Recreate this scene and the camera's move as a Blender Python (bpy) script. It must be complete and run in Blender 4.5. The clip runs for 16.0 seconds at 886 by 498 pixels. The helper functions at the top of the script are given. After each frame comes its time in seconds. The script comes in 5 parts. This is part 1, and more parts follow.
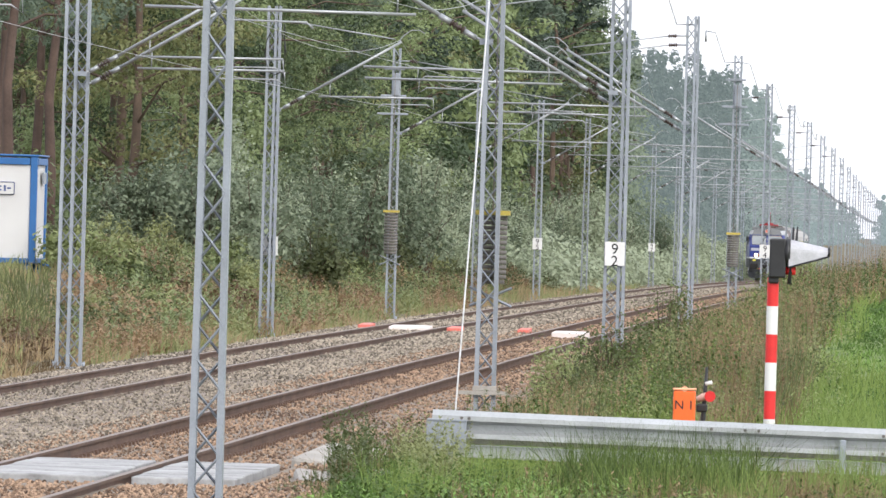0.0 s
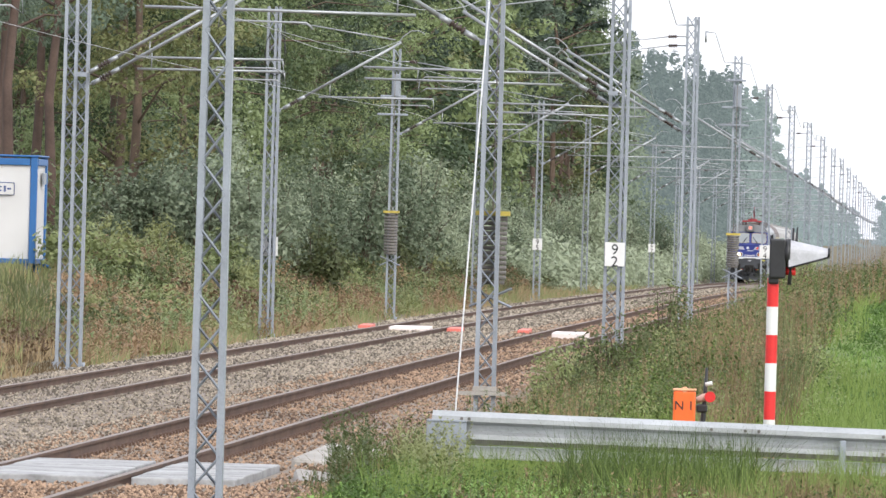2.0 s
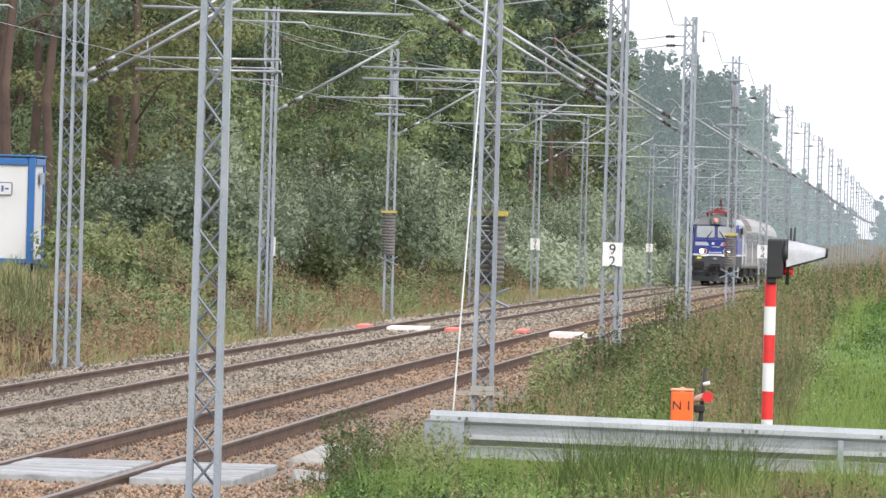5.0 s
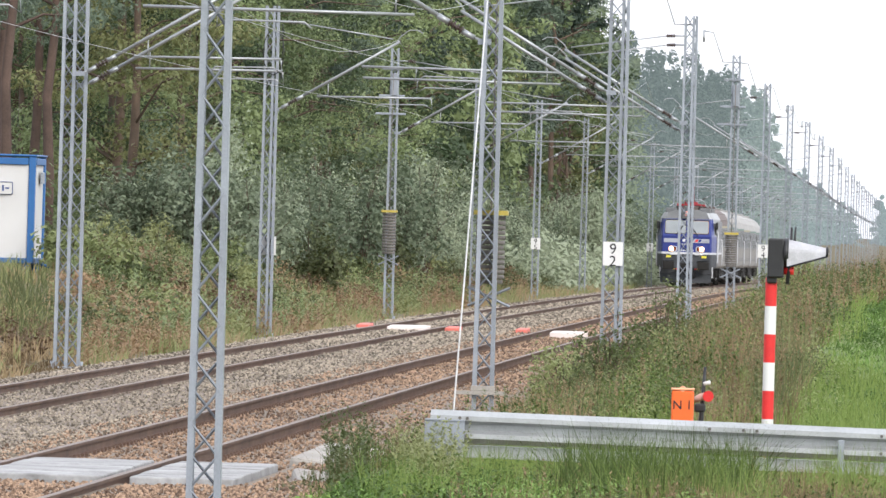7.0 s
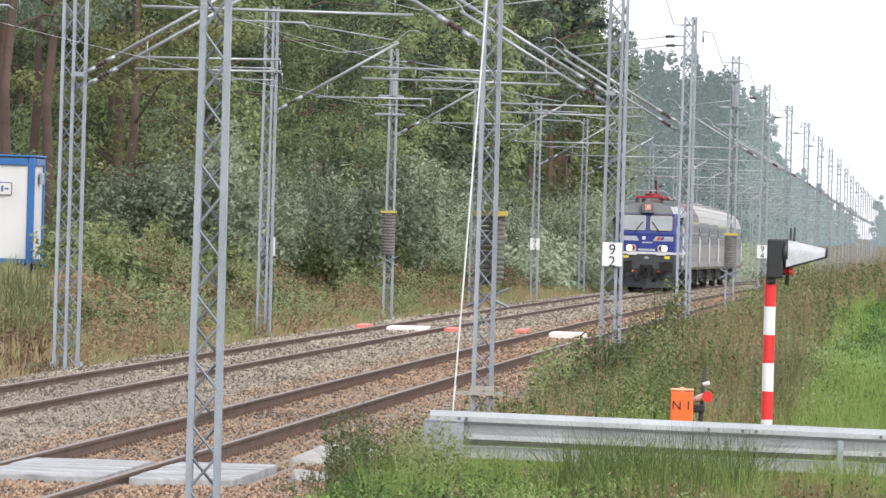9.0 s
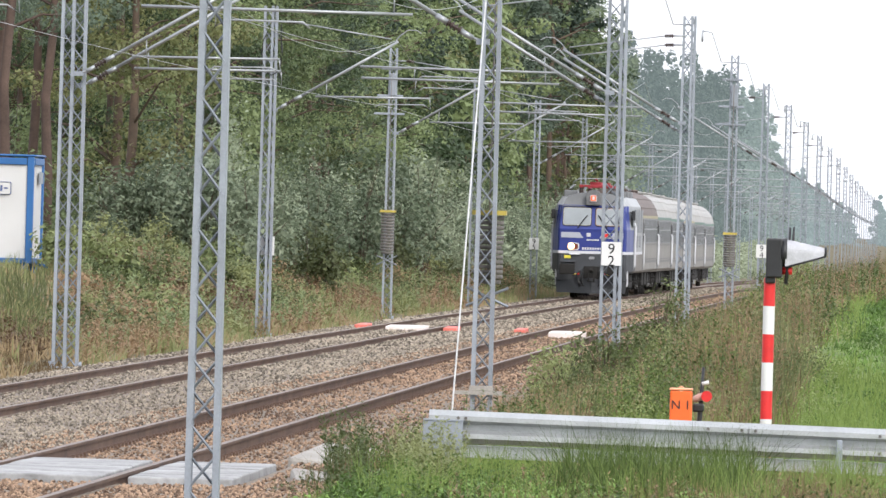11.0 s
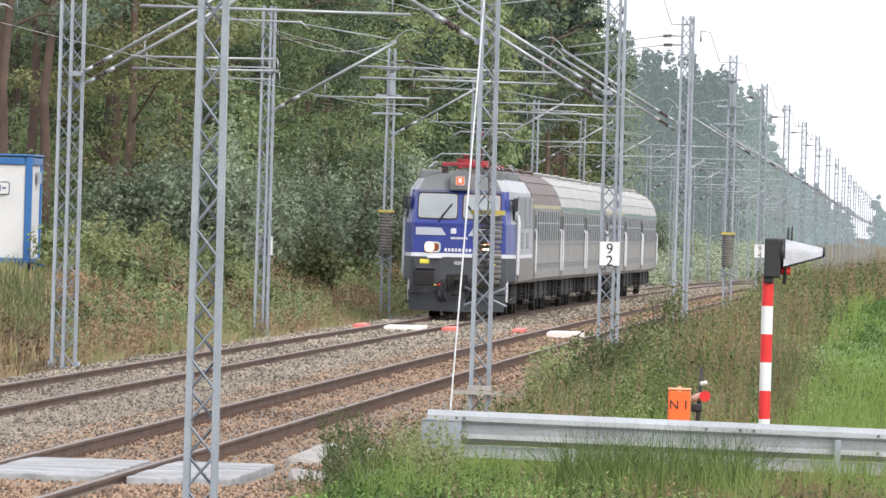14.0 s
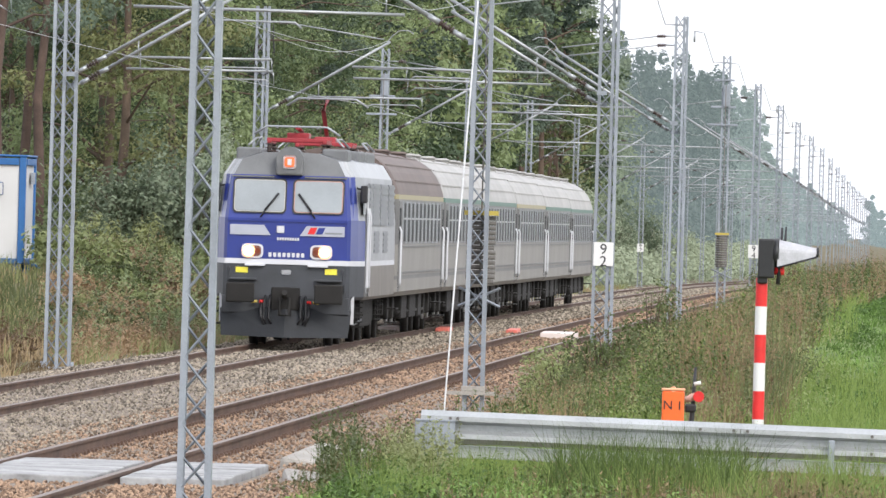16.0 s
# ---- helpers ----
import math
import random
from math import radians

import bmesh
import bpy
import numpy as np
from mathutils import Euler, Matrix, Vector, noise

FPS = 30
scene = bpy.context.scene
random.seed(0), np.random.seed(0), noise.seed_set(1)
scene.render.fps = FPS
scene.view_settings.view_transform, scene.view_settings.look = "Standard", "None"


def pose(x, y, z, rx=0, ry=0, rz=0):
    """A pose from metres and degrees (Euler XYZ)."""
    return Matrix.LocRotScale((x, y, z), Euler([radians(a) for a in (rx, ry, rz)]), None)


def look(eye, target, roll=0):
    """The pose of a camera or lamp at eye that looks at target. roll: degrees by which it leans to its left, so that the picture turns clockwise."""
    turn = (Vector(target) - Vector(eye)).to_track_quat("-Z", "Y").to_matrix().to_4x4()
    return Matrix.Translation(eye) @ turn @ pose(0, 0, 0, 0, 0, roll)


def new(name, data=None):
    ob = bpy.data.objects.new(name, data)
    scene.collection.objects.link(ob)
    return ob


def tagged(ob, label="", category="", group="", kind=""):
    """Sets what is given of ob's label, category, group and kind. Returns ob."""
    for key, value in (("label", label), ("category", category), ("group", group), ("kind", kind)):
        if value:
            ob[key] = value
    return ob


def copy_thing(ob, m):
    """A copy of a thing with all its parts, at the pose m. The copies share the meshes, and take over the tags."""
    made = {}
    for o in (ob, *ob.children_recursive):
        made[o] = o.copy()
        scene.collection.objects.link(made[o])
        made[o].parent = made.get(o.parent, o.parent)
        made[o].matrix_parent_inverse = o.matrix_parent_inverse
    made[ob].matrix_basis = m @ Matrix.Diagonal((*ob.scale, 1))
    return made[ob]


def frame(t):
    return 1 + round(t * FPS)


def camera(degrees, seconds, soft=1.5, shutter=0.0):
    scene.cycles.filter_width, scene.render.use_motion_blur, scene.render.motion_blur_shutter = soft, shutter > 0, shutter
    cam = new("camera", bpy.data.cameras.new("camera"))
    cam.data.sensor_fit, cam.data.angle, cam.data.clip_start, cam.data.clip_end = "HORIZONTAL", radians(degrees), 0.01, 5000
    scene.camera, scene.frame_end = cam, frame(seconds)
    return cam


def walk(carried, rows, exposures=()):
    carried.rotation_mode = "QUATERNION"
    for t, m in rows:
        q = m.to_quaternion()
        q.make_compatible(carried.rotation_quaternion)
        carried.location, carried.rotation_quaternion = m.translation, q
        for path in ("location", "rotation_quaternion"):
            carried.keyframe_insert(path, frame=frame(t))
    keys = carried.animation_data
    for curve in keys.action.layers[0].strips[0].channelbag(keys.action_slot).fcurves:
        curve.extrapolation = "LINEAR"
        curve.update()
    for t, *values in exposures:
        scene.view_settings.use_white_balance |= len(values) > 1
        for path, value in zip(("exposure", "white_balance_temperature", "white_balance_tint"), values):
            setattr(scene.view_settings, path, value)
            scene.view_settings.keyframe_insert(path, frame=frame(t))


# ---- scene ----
YAW, PITCH, ROLL = 2.373, -0.151, 1.627
FOCAL = 21841.0
EYE = (0.0, 0.0, 2.618)
# small drift of the tripod head: seconds, sideways and vertical steps of 1 / FOCAL
DRIFT = ((0, 0, 0), (0.5, 0, 0), (1, 0, -2), (1.5, 0, 0), (2, 0, 1), (3, -1, 1), (3.5, -1, 1), (4, -2.5, 1), (6.5, -4.5, 1),
         (7, -3.2, 0), (7.5, -4.3, 0), (8, -4.3, 1), (8.5, -3.2, 1), (9, -4.5, 1), (11.5, -6, 0), (12, -6.3, 0), (12.5, -7.5, 1),
         (13, -7.7, 1), (13.5, -9, 0), (14, -9, 0), (14.5, -7.6, 3), (15, -12, 3), (15.5, -14, 1.5), (16, -20, 1))


def aim(dx, dy):
    yaw = radians(YAW) + dx / FOCAL
    pitch = radians(PITCH) + dy / FOCAL
    way = Vector((-math.sin(yaw) * math.cos(pitch), math.cos(yaw) * math.cos(pitch), math.sin(pitch)))
    return look(EYE, Vector(EYE) + 100 * way, ROLL)


cam = camera(math.degrees(2 * math.atan(784 / FOCAL)), 16.0)
walk(cam, [(t, aim(dx, dy)) for t, dx, dy in DRIFT], exposures=[(0, 0.75), (16, 0.75)])

# ---------------------------------------------------------------- world and light: overcast noon
world = bpy.data.worlds.new("overcast_sky")
scene.world = world
world.use_nodes = True
wn = world.node_tree.nodes
sky = wn.new("ShaderNodeTexSky")
sky.sky_type = "NISHITA"
sky.sun_disc = False
sky.sun_elevation = radians(35)
sky.sun_rotation = radians(150)
sky.dust_density = 1.5
sky.air_density = 1.2
hsv = wn.new("ShaderNodeHueSaturation")
hsv.inputs["Saturation"].default_value = 0.35
world.node_tree.links.new(sky.outputs[0], hsv.inputs["Color"])
cloud = wn.new("ShaderNodeMix")          # an even cloud deck veils the sky
cloud.data_type = "RGBA"
cloud.inputs[0].default_value = 0.72
cloud.inputs["B"].default_value = (7.5, 7.72, 8.6, 1)
world.node_tree.links.new(hsv.outputs[0], cloud.inputs["A"])
world.node_tree.links.new(cloud.outputs["Result"], wn["Background"].inputs["Color"])
wn["Background"].inputs["Strength"].default_value = 0.13
sun = new("sun", bpy.data.lights.new("sun", "SUN"))
sun.data.energy, sun.data.angle, sun.data.color = 1.5, radians(25), (1.0, 0.96, 0.9)
sun.matrix_basis = look((0, 0, 42), (-0.55 * 60, 0.85 * 60, 0))


# ---------------------------------------------------------------- line of the railway
def bend(y):
    """Sideways bow and height of the line at y."""
    e = min(y, 800.0)
    q = (e - 200) / 100
    sx, sz = -0.01723 * q * q, -0.02989 * q * q
    if y > 800:
        r = 400 * (1 - math.exp(-(y - 800) / 400))
        sx += -0.01723 * 2 * 6 / 100 * r
        sz += -0.02989 * 2 * 6 / 100 * r
    return sx, sz


TRACK_1, TRACK_2 = -8.903, -12.923     # axes of the two tracks
MAST_R, MAST_L = -6.153, -15.54


def at(x, y, z=0.0):
    sx, sz = bend(y)
    return Vector((x + sx, y, z + sz))


# ---------------------------------------------------------------- materials
def mat(name, colour, rough=0.6, metal=0.0, vary=0.25, scale=6.0, bump=0.3, fine=60.0, second=None, island=0.0, spec=0.5, per_object=0.0):
    m = bpy.data.materials.new(name)
    m.use_nodes = True
    nt = m.node_tree
    n, ln = nt.nodes, nt.links
    b = n["Principled BSDF"]
    b.inputs["Roughness"].default_value = rough
    b.inputs["Metallic"].default_value = metal
    b.inputs["Specular IOR Level"].default_value = spec
    co = n.new("ShaderNodeTexCoord")
    t1 = n.new("ShaderNodeTexNoise")
    t1.inputs["Scale"].default_value = scale
    t1.inputs["Detail"].default_value = 5
    t2 = n.new("ShaderNodeTexNoise")
    t2.inputs["Scale"].default_value = fine
    t2.inputs["Detail"].default_value = 3
    for t in (t1, t2):
        ln.new(co.outputs["Object"], t.inputs["Vector"])
    ramp = n.new("ShaderNodeValToRGB")
    ramp.color_ramp.elements[0].position, ramp.color_ramp.elements[1].position = 0.3, 0.7
    dark = [c * (1 - vary) for c in colour]
    lite = second or [min(1, c * (1 + vary)) for c in colour]
    ramp.color_ramp.elements[0].color = (*dark, 1)
    ramp.color_ramp.elements[1].color = (*lite, 1)
    mixf = n.new("ShaderNodeMath")
    mixf.operation = "MULTIPLY_ADD"
    mixf.inputs[1].default_value = 0.35
    ln.new(t2.outputs["Fac"], mixf.inputs[0])
    half = n.new("ShaderNodeMath")
    half.operation = "MULTIPLY"
    half.inputs[1].default_value = 0.65
    ln.new(t1.outputs["Fac"], half.inputs[0])
    ln.new(half.outputs[0], mixf.inputs[2])
    fac = mixf.outputs[0]
    if island or per_object:
        src = n.new("ShaderNodeNewGeometry").outputs["Random Per Island"] if island else n.new("ShaderNodeObjectInfo").outputs["Random"]
        k = island or per_object
        a = n.new("ShaderNodeMath")
        a.operation = "MULTIPLY_ADD"
        a.inputs[1].default_value = k
        a.inputs[2].default_value = -k / 2
        ln.new(src, a.inputs[0])
        s = n.new("ShaderNodeMath")
        s.operation = "ADD"
        ln.new(fac, s.inputs[0])
        ln.new(a.outputs[0], s.inputs[1])
        fac = s.outputs[0]
        if island and per_object:
            oi = n.new("ShaderNodeObjectInfo")
            c = n.new("ShaderNodeMath")
            c.operation = "MULTIPLY_ADD"
            c.inputs[1].default_value = per_object
            ln.new(oi.outputs["Random"], c.inputs[0])
            ln.new(fac, c.inputs[2])
            e = n.new("ShaderNodeMath")
            e.operation = "SUBTRACT"
            e.inputs[1].default_value = per_object / 2
            ln.new(c.outputs[0], e.inputs[0])
            fac = e.outputs[0]
    ln.new(fac, ramp.inputs["Fac"])
    ln.new(ramp.outputs["Color"], b.inputs["Base Color"])
    if bump:
        bp = n.new("ShaderNodeBump")
        bp.inputs["Strength"].default_value = bump
        bp.inputs["Distance"].default_value = 0.01
        ln.new(t2.outputs["Fac"], bp.inputs["Height"])
        ln.new(bp.outputs["Normal"], b.inputs["Normal"])
    return m


def leaf_mat(name, colour, second, island=0.3):
    m = mat(name, colour, rough=0.55, vary=0.35, scale=0.35, fine=3.0, bump=0, second=second, island=island, spec=0.35, per_object=0.8)
    nt = m.node_tree
    b = nt.nodes["Principled BSDF"]
    out = [x for x in nt.nodes if x.type == "OUTPUT_MATERIAL"][0]
    tr = nt.nodes.new("ShaderNodeBsdfTranslucent")
    mix = nt.nodes.new("ShaderNodeMixShader")
    mix.inputs[0].default_value = 0.33
    link = b.inputs["Base Color"].links[0].from_socket
    nt.links.new(link, tr.inputs["Color"])
    nt.links.new(b.outputs[0], mix.inputs[1])
    nt.links.new(tr.outputs[0], mix.inputs[2])
    nt.links.new(mix.outputs[0], out.inputs["Surface"])
    return m


def glow(name, colour, strength):
    m = bpy.data.materials.new(name)
    m.use_nodes = True
    b = m.node_tree.nodes["Principled BSDF"]
    b.inputs["Base Color"].default_value = (*colour, 1)
    b.inputs["Emission Color"].default_value = (*colour, 1)
    b.inputs["Emission Strength"].default_value = strength
    return m


GALV = mat("bright_galvanised_beam", (0.42, 0.435, 0.44), 0.45, 0.4, 0.2, 2, 0.1, 30)
STEEL = mat("galvanised_steel", (0.265, 0.29, 0.325), 0.5, 0.25, 0.2, 3, 0.2, 40, per_object=0.25)
TUBE = mat("tube_steel", (0.34, 0.355, 0.37), 0.4, 0.5, 0.15, 4, 0.1)
RUST = mat("brown_insulator", (0.05, 0.032, 0.027), 0.3, 0, 0.3, 10, 0.1)
RAIL = mat("rusty_rail", (0.088, 0.049, 0.034), 0.75, 0.2, 0.35, 1.2, 0.4, 30, (0.16, 0.094, 0.064))
RAILTOP = mat("polished_rail_head", (0.17, 0.126, 0.10), 0.5, 0.4, 0.2, 2, 0.05)
CONCRETE = mat("weathered_concrete", (0.32, 0.30, 0.27), 0.85, 0, 0.3, 1.5, 0.4, 40, per_object=0.2)
PANEL = mat("pale_crossing_panel", (0.30, 0.295, 0.285), 0.8, 0, 0.5, 1.3, 0.4, 14, (0.47, 0.47, 0.47))
STONE = mat("ballast_stone", (0.17, 0.142, 0.11), 0.9, 0, 0.45, 0.25, 0.6, 25, (0.38, 0.325, 0.255), island=0.6)
STONE_RUST = mat("rust_stained_ballast", (0.165, 0.10, 0.066), 0.9, 0, 0.45, 0.3, 0.6, 25, (0.39, 0.265, 0.178), island=0.6)
BED = mat("ballast_bed", (0.16, 0.125, 0.095), 0.95, 0, 0.5, 6, 0.8, 18, (0.30, 0.245, 0.19))
SOIL = mat("grassy_soil", (0.11, 0.10, 0.05), 0.95, 0, 0.5, 0.25, 0.6, 8, (0.20, 0.165, 0.09))
MEADOW = mat("meadow_turf", (0.11, 0.165, 0.04), 0.95, 0, 0.4, 0.8, 0.6, 8, (0.18, 0.25, 0.065))
WHITE = mat("white_paint", (0.66, 0.66, 0.65), 0.5, 0, 0.08, 3, 0.1)
BLACK = mat("black_paint", (0.015, 0.015, 0.017), 0.45, 0, 0.3, 8, 0.1)
RED = mat("red_paint", (0.62, 0.02, 0.02), 0.45, 0, 0.15, 5, 0.1)
ORANGE = mat("orange_plastic", (0.80, 0.13, 0.02), 0.45, 0, 0.1, 6, 0.1)
YELLOW = mat("yellow_paint", (0.46, 0.36, 0.07), 0.55, 0, 0.2, 5, 0.1)


def part(name, bm, material, parent=None, label=""):
    me = bpy.data.meshes.new(name)
    bm.normal_update()
    bm.to_mesh(me)
    bm.free()
    for m in material if isinstance(material, (list, tuple)) else [material]:
        me.materials.append(m)
    ob = new(name, me)
    if parent:
        ob.parent = parent
    if label:
        ob["label"] = label
    return ob


def thing(name, m, label, category, group="", kind=""):
    ob = new(name)
    ob.matrix_basis = m
    ob.empty_display_size = 0.2
    return tagged(ob, label, category, group, kind)


def box(bm, x0, x1, y0, y1, z0, z1, mi=0, bevel=0.0):
    vs = [bm.verts.new(p) for p in ((x0, y0, z0), (x1, y0, z0), (x1, y1, z0), (x0, y1, z0), (x0, y0, z1), (x1, y0, z1), (x1, y1, z1), (x0, y1, z1))]
    fs = [bm.faces.new([vs[i] for i in f]) for f in ((3, 2, 1, 0), (4, 5, 6, 7), (0, 1, 5, 4), (1, 2, 6, 5), (2, 3, 7, 6), (3, 0, 4, 7))]
    for f in fs:
        f.material_index = mi
    if bevel:
        es = list({e for f in fs for e in f.edges})
        r = bmesh.ops.bevel(bm, geom=es, offset=bevel, segments=2, affect="EDGES", profile=0.5)
        for f in r["faces"]:
            f.material_index = mi
    return vs


def tube(bm, pts, r, seg=6, mi=0, r_end=None, crisp=False):
    pts = [Vector(p) for p in pts]
    rings = []
    for i, p in enumerate(pts):
        d = (pts[min(i + 1, len(pts) - 1)] - pts[max(i - 1, 0)]).normalized()
        a = d.cross(Vector((0, 0, 1)))
        if a.length < 0.05:
            a = d.cross(Vector((1, 0, 0)))
        a.normalize()
        b = d.cross(a)
        rr = r if r_end is None else r + (r_end - r) * i / (len(pts) - 1)
        rings.append([bm.verts.new(p + rr * (a * math.cos(2 * math.pi * k / seg) + b * math.sin(2 * math.pi * k / seg))) for k in range(seg)])
    for q0, q1 in zip(rings, rings[1:]):
        for k in range(seg):
            f = bm.faces.new((q0[k], q1[k], q1[(k + 1) % seg], q0[(k + 1) % seg]))
            f.material_index = mi
            f.smooth = seg > 5
    for ring in (rings[0], rings[-1][::-1]):
        if crisp:
            ring = [bm.verts.new(v.co) for v in ring]
        bm.faces.new(ring).material_index = mi


def bm_new():
    return bmesh.new()


# ---------------------------------------------------------------- ground
def smooth(a, b, v):
    t = max(0.0, min(1.0, (v - a) / (b - a)))
    return t * t * (3 - 2 * t)


def lerp_table(tab, v):
    if v <= tab[0][0]:
        return tab[0][1]
    for (a, p), (b, q) in zip(tab, tab[1:]):
        if v <= b:
            return p + (q - p) * (v - a) / (b - a)
    return tab[-1][1]


CUT_FAR = ((-200, 2.0), (-45, 1.6), (-24, 1.3), (-21, 0.95), (-17.5, 0.0), (-15.2, -0.32), (-14.6, -0.5), (-6.9, -0.5), (-6.1, -0.35), (-5.2, -0.1), (-4.2, 0.35), (-2.6, 1.15), (-0.5, 1.55), (6, 1.9), (60, 2.0))
CUT_ROAD = ((-200, 1.5), (-24, 0.4), (-17, -0.05), (-15.2, -0.2), (-14.6, -0.5), (-6.9, -0.5), (-6.3, -0.12), (-5, -0.06), (0, 0.0), (60, 0.0))


def ground_z(x, y):
    """Ground height at a place given by its distance from the line."""
    w = smooth(128, 175, y)
    far = lerp_table(CUT_FAR, x)
    if x > -6 and far > 0:
        far *= 1 - 0.5 * smooth(200, 620, y)
    z = (1 - w) * lerp_table(CUT_ROAD, x) + w * far
    if x > -6:
        z += 0.9 * (1 - smooth(5, 85, y))
        z += 0.05 * noise.noise((x * 0.4, y * 0.06, 0)) * smooth(-6, -4.5, x)
    if x < -16:
        z += 0.25 * noise.noise((x * 0.15, y * 0.04, 3))
    return z


def build_ground():
    ys = [-200, -60, -20] + [i * 4.0 for i in range(0, 26)] + [100 + i * 2.5 for i in range(1, 60)] + [250 + 8 * i for i in range(70)] + [810 + 45 * i for i in range(30)] + [2160, 2700, 3500, 4500]
    xs = [-1500, -400, -120, -70, -45, -34, -28, -25, -23, -21.5, -20, -18.5, -17, -16, -15.2, -14.6, -10.9, -6.9, -6.4, -6, -5.5, -5, -4.6, -4.2, -3.6, -3, -2.4, -1.7, -1, -0.3, 0.8, 2, 4, 8, 15, 40, 120, 400, 1500]
    bm = bm_new()
    rows = [[bm.verts.new(at(x, y, ground_z(x, y))) for x in xs] for y in ys]
    for a, b in zip(rows, rows[1:]):
        for i in range(len(xs) - 1):
            f = bm.faces.new((a[i], a[i + 1], b[i + 1], b[i]))
            f.smooth = True
            c = f.calc_center_median()
            if c.x > -2.1 + 0.016 * (c.y - 130) and 118 < c.y < 600 or c.x > -40 and c.y < 100:
                f.material_index = 1
    tagged(part("ground", bm, [SOIL, MEADOW]), "grassy soil banks either side of the railway", "ground", kind="structure")


build_ground()


def along(profile, y0, y1, step, x_axis, mi=None, bm=None):
    """Sweep a profile of (x, z) along the line."""
    bm = bm or bm_new()
    n = max(1, round((y1 - y0) / step))
    rings = [[bm.verts.new(at(x_axis + px, y0 + (y1 - y0) * i / n, pz)) for px, pz in profile] for i in range(n + 1)]
    k = len(profile)
    for a, b in zip(rings, rings[1:]):
        for j in range(k):
            f = bm.faces.new((a[j], b[j], b[(j + 1) % k], a[(j + 1) % k]))
            if mi:
                f.material_index = mi[j]
    bm.faces.new(rings[0])
    bm.faces.new(rings[-1][::-1])
    return bm


def build_tracks():
    bed = along(((-2.6, -0.6), (-2.0, -0.15), (-1.2, -0.115), (2.7, -0.105), (3.1, -0.145), (4.9, -0.145), (6.0, -0.16), (6.5, -0.6)), 20, 1500, 10, TRACK_2)
    bed = part("ballast_bed", bed, BED)
    tagged(bed, "grey and rust-stained stone ballast under two tracks", "ballast", kind="structure")
    ramp = along(((2.7, -0.3), (2.75, -0.085), (6.25, -0.085), (6.5, -0.3)), 60, 121.3, 10, TRACK_2)
    along(((6.0, -0.4), (6.0, -0.065), (7.2, -0.05), (7.8, -0.4)), 60, 138, 10, TRACK_2, None, ramp)
    tagged(part("ballast_ramp", ramp, BED), "rust-stained ballast packed against the crossing panels", "ballast", kind="structure")
    prof = ((-0.07, -0.175), (0.07, -0.175), (0.07, -0.165), (0.012, -0.145), (0.010, -0.045), (0.036, -0.035), (0.036, -0.004), (0.028, 0.0), (-0.028, 0.0), (-0.036, -0.004), (-0.036, -0.035), (-0.010, -0.045), (-0.012, -0.145), (-0.07, -0.165))
    mi = [0] * 14
    for k in (6, 7, 8):
        mi[k] = 1
    for axis, nm in ((TRACK_1, "railway_track"), (TRACK_2, "railway_track")):
        tr = thing(nm, Matrix(), "railway track of rusty steel rails on concrete sleepers", "railway track", "two parallel tracks", "structure")
        for s in (-0.7525, 0.7525):
            part("rail", along(prof, 20, 1500, 5, axis + s, mi), [RAIL, RAILTOP], tr, "rusty steel rail with a polished head")
        TRACKS.append(tr)


TRACKS = []
build_tracks()


# ---------------------------------------------------------------- overhead line
def lattice(parent, posts, base_w, top_w, height, z0=-0.15):
    """Upright posts, given by their places from -1 to 1, with zigzag bracing on front and back."""
    def half(z):
        return 0.5 * (base_w + (top_w - base_w) * max(0.0, z) / height)
    pw, dep = 0.055, 0.20
    for u in posts:
        bm = bm_new()
        o = 1 if u >= 0 else -1
        sec = [(o * pw / 2, -dep / 2), (-o * pw / 2, -dep / 2), (-o * pw / 2, -dep / 2 + 0.014), (o * (pw / 2 - 0.014), -dep / 2 + 0.014),
               (o * (pw / 2 - 0.014), dep / 2 - 0.014), (-o * pw / 2, dep / 2 - 0.014), (-o * pw / 2, dep / 2), (o * pw / 2, dep / 2)]
        ends = [[bm.verts.new((px + u * (half(z) - pw / 2), py, z)) for px, py in sec] for z in (z0, height)]
        for j in range(8):
            bm.faces.new((ends[0][j], ends[1][j], ends[1][(j + 1) % 8], ends[0][(j + 1) % 8]))
        bm.faces.new(ends[0])
        bm.faces.new(ends[1][::-1])
        bmesh.ops.recalc_face_normals(bm, faces=bm.faces[:])
        part("post", bm, STEEL, parent)
    for bay, (u0, u1) in enumerate(zip(posts, posts[1:])):
        for face in (-1, 1):
            bm = bm_new()
            n = round((height - z0) / 0.27)
            pts = []
            for i in range(n + 1):
                z = z0 + (height - z0) * i / n
                w = half(z) - pw * 0.5
                pts.append((w * (u1 if (i + bay + (face > 0)) % 2 else u0), face * 0.088, z))
            tube(bm, pts, 0.0155, 4)
            part("bracing", bm, STEEL, parent)


def insulator(bm, a, b, r=0.055, n=7):
    a, b = Vector(a), Vector(b)
    tube(bm, (a, b), r * 0.55, 6)
    for i in range(n):
        c = a.lerp(b, (i + 0.5) / n)
        d = (b - a).normalized() * 0.012
        tube(bm, (c - d, c + d), r, 8)


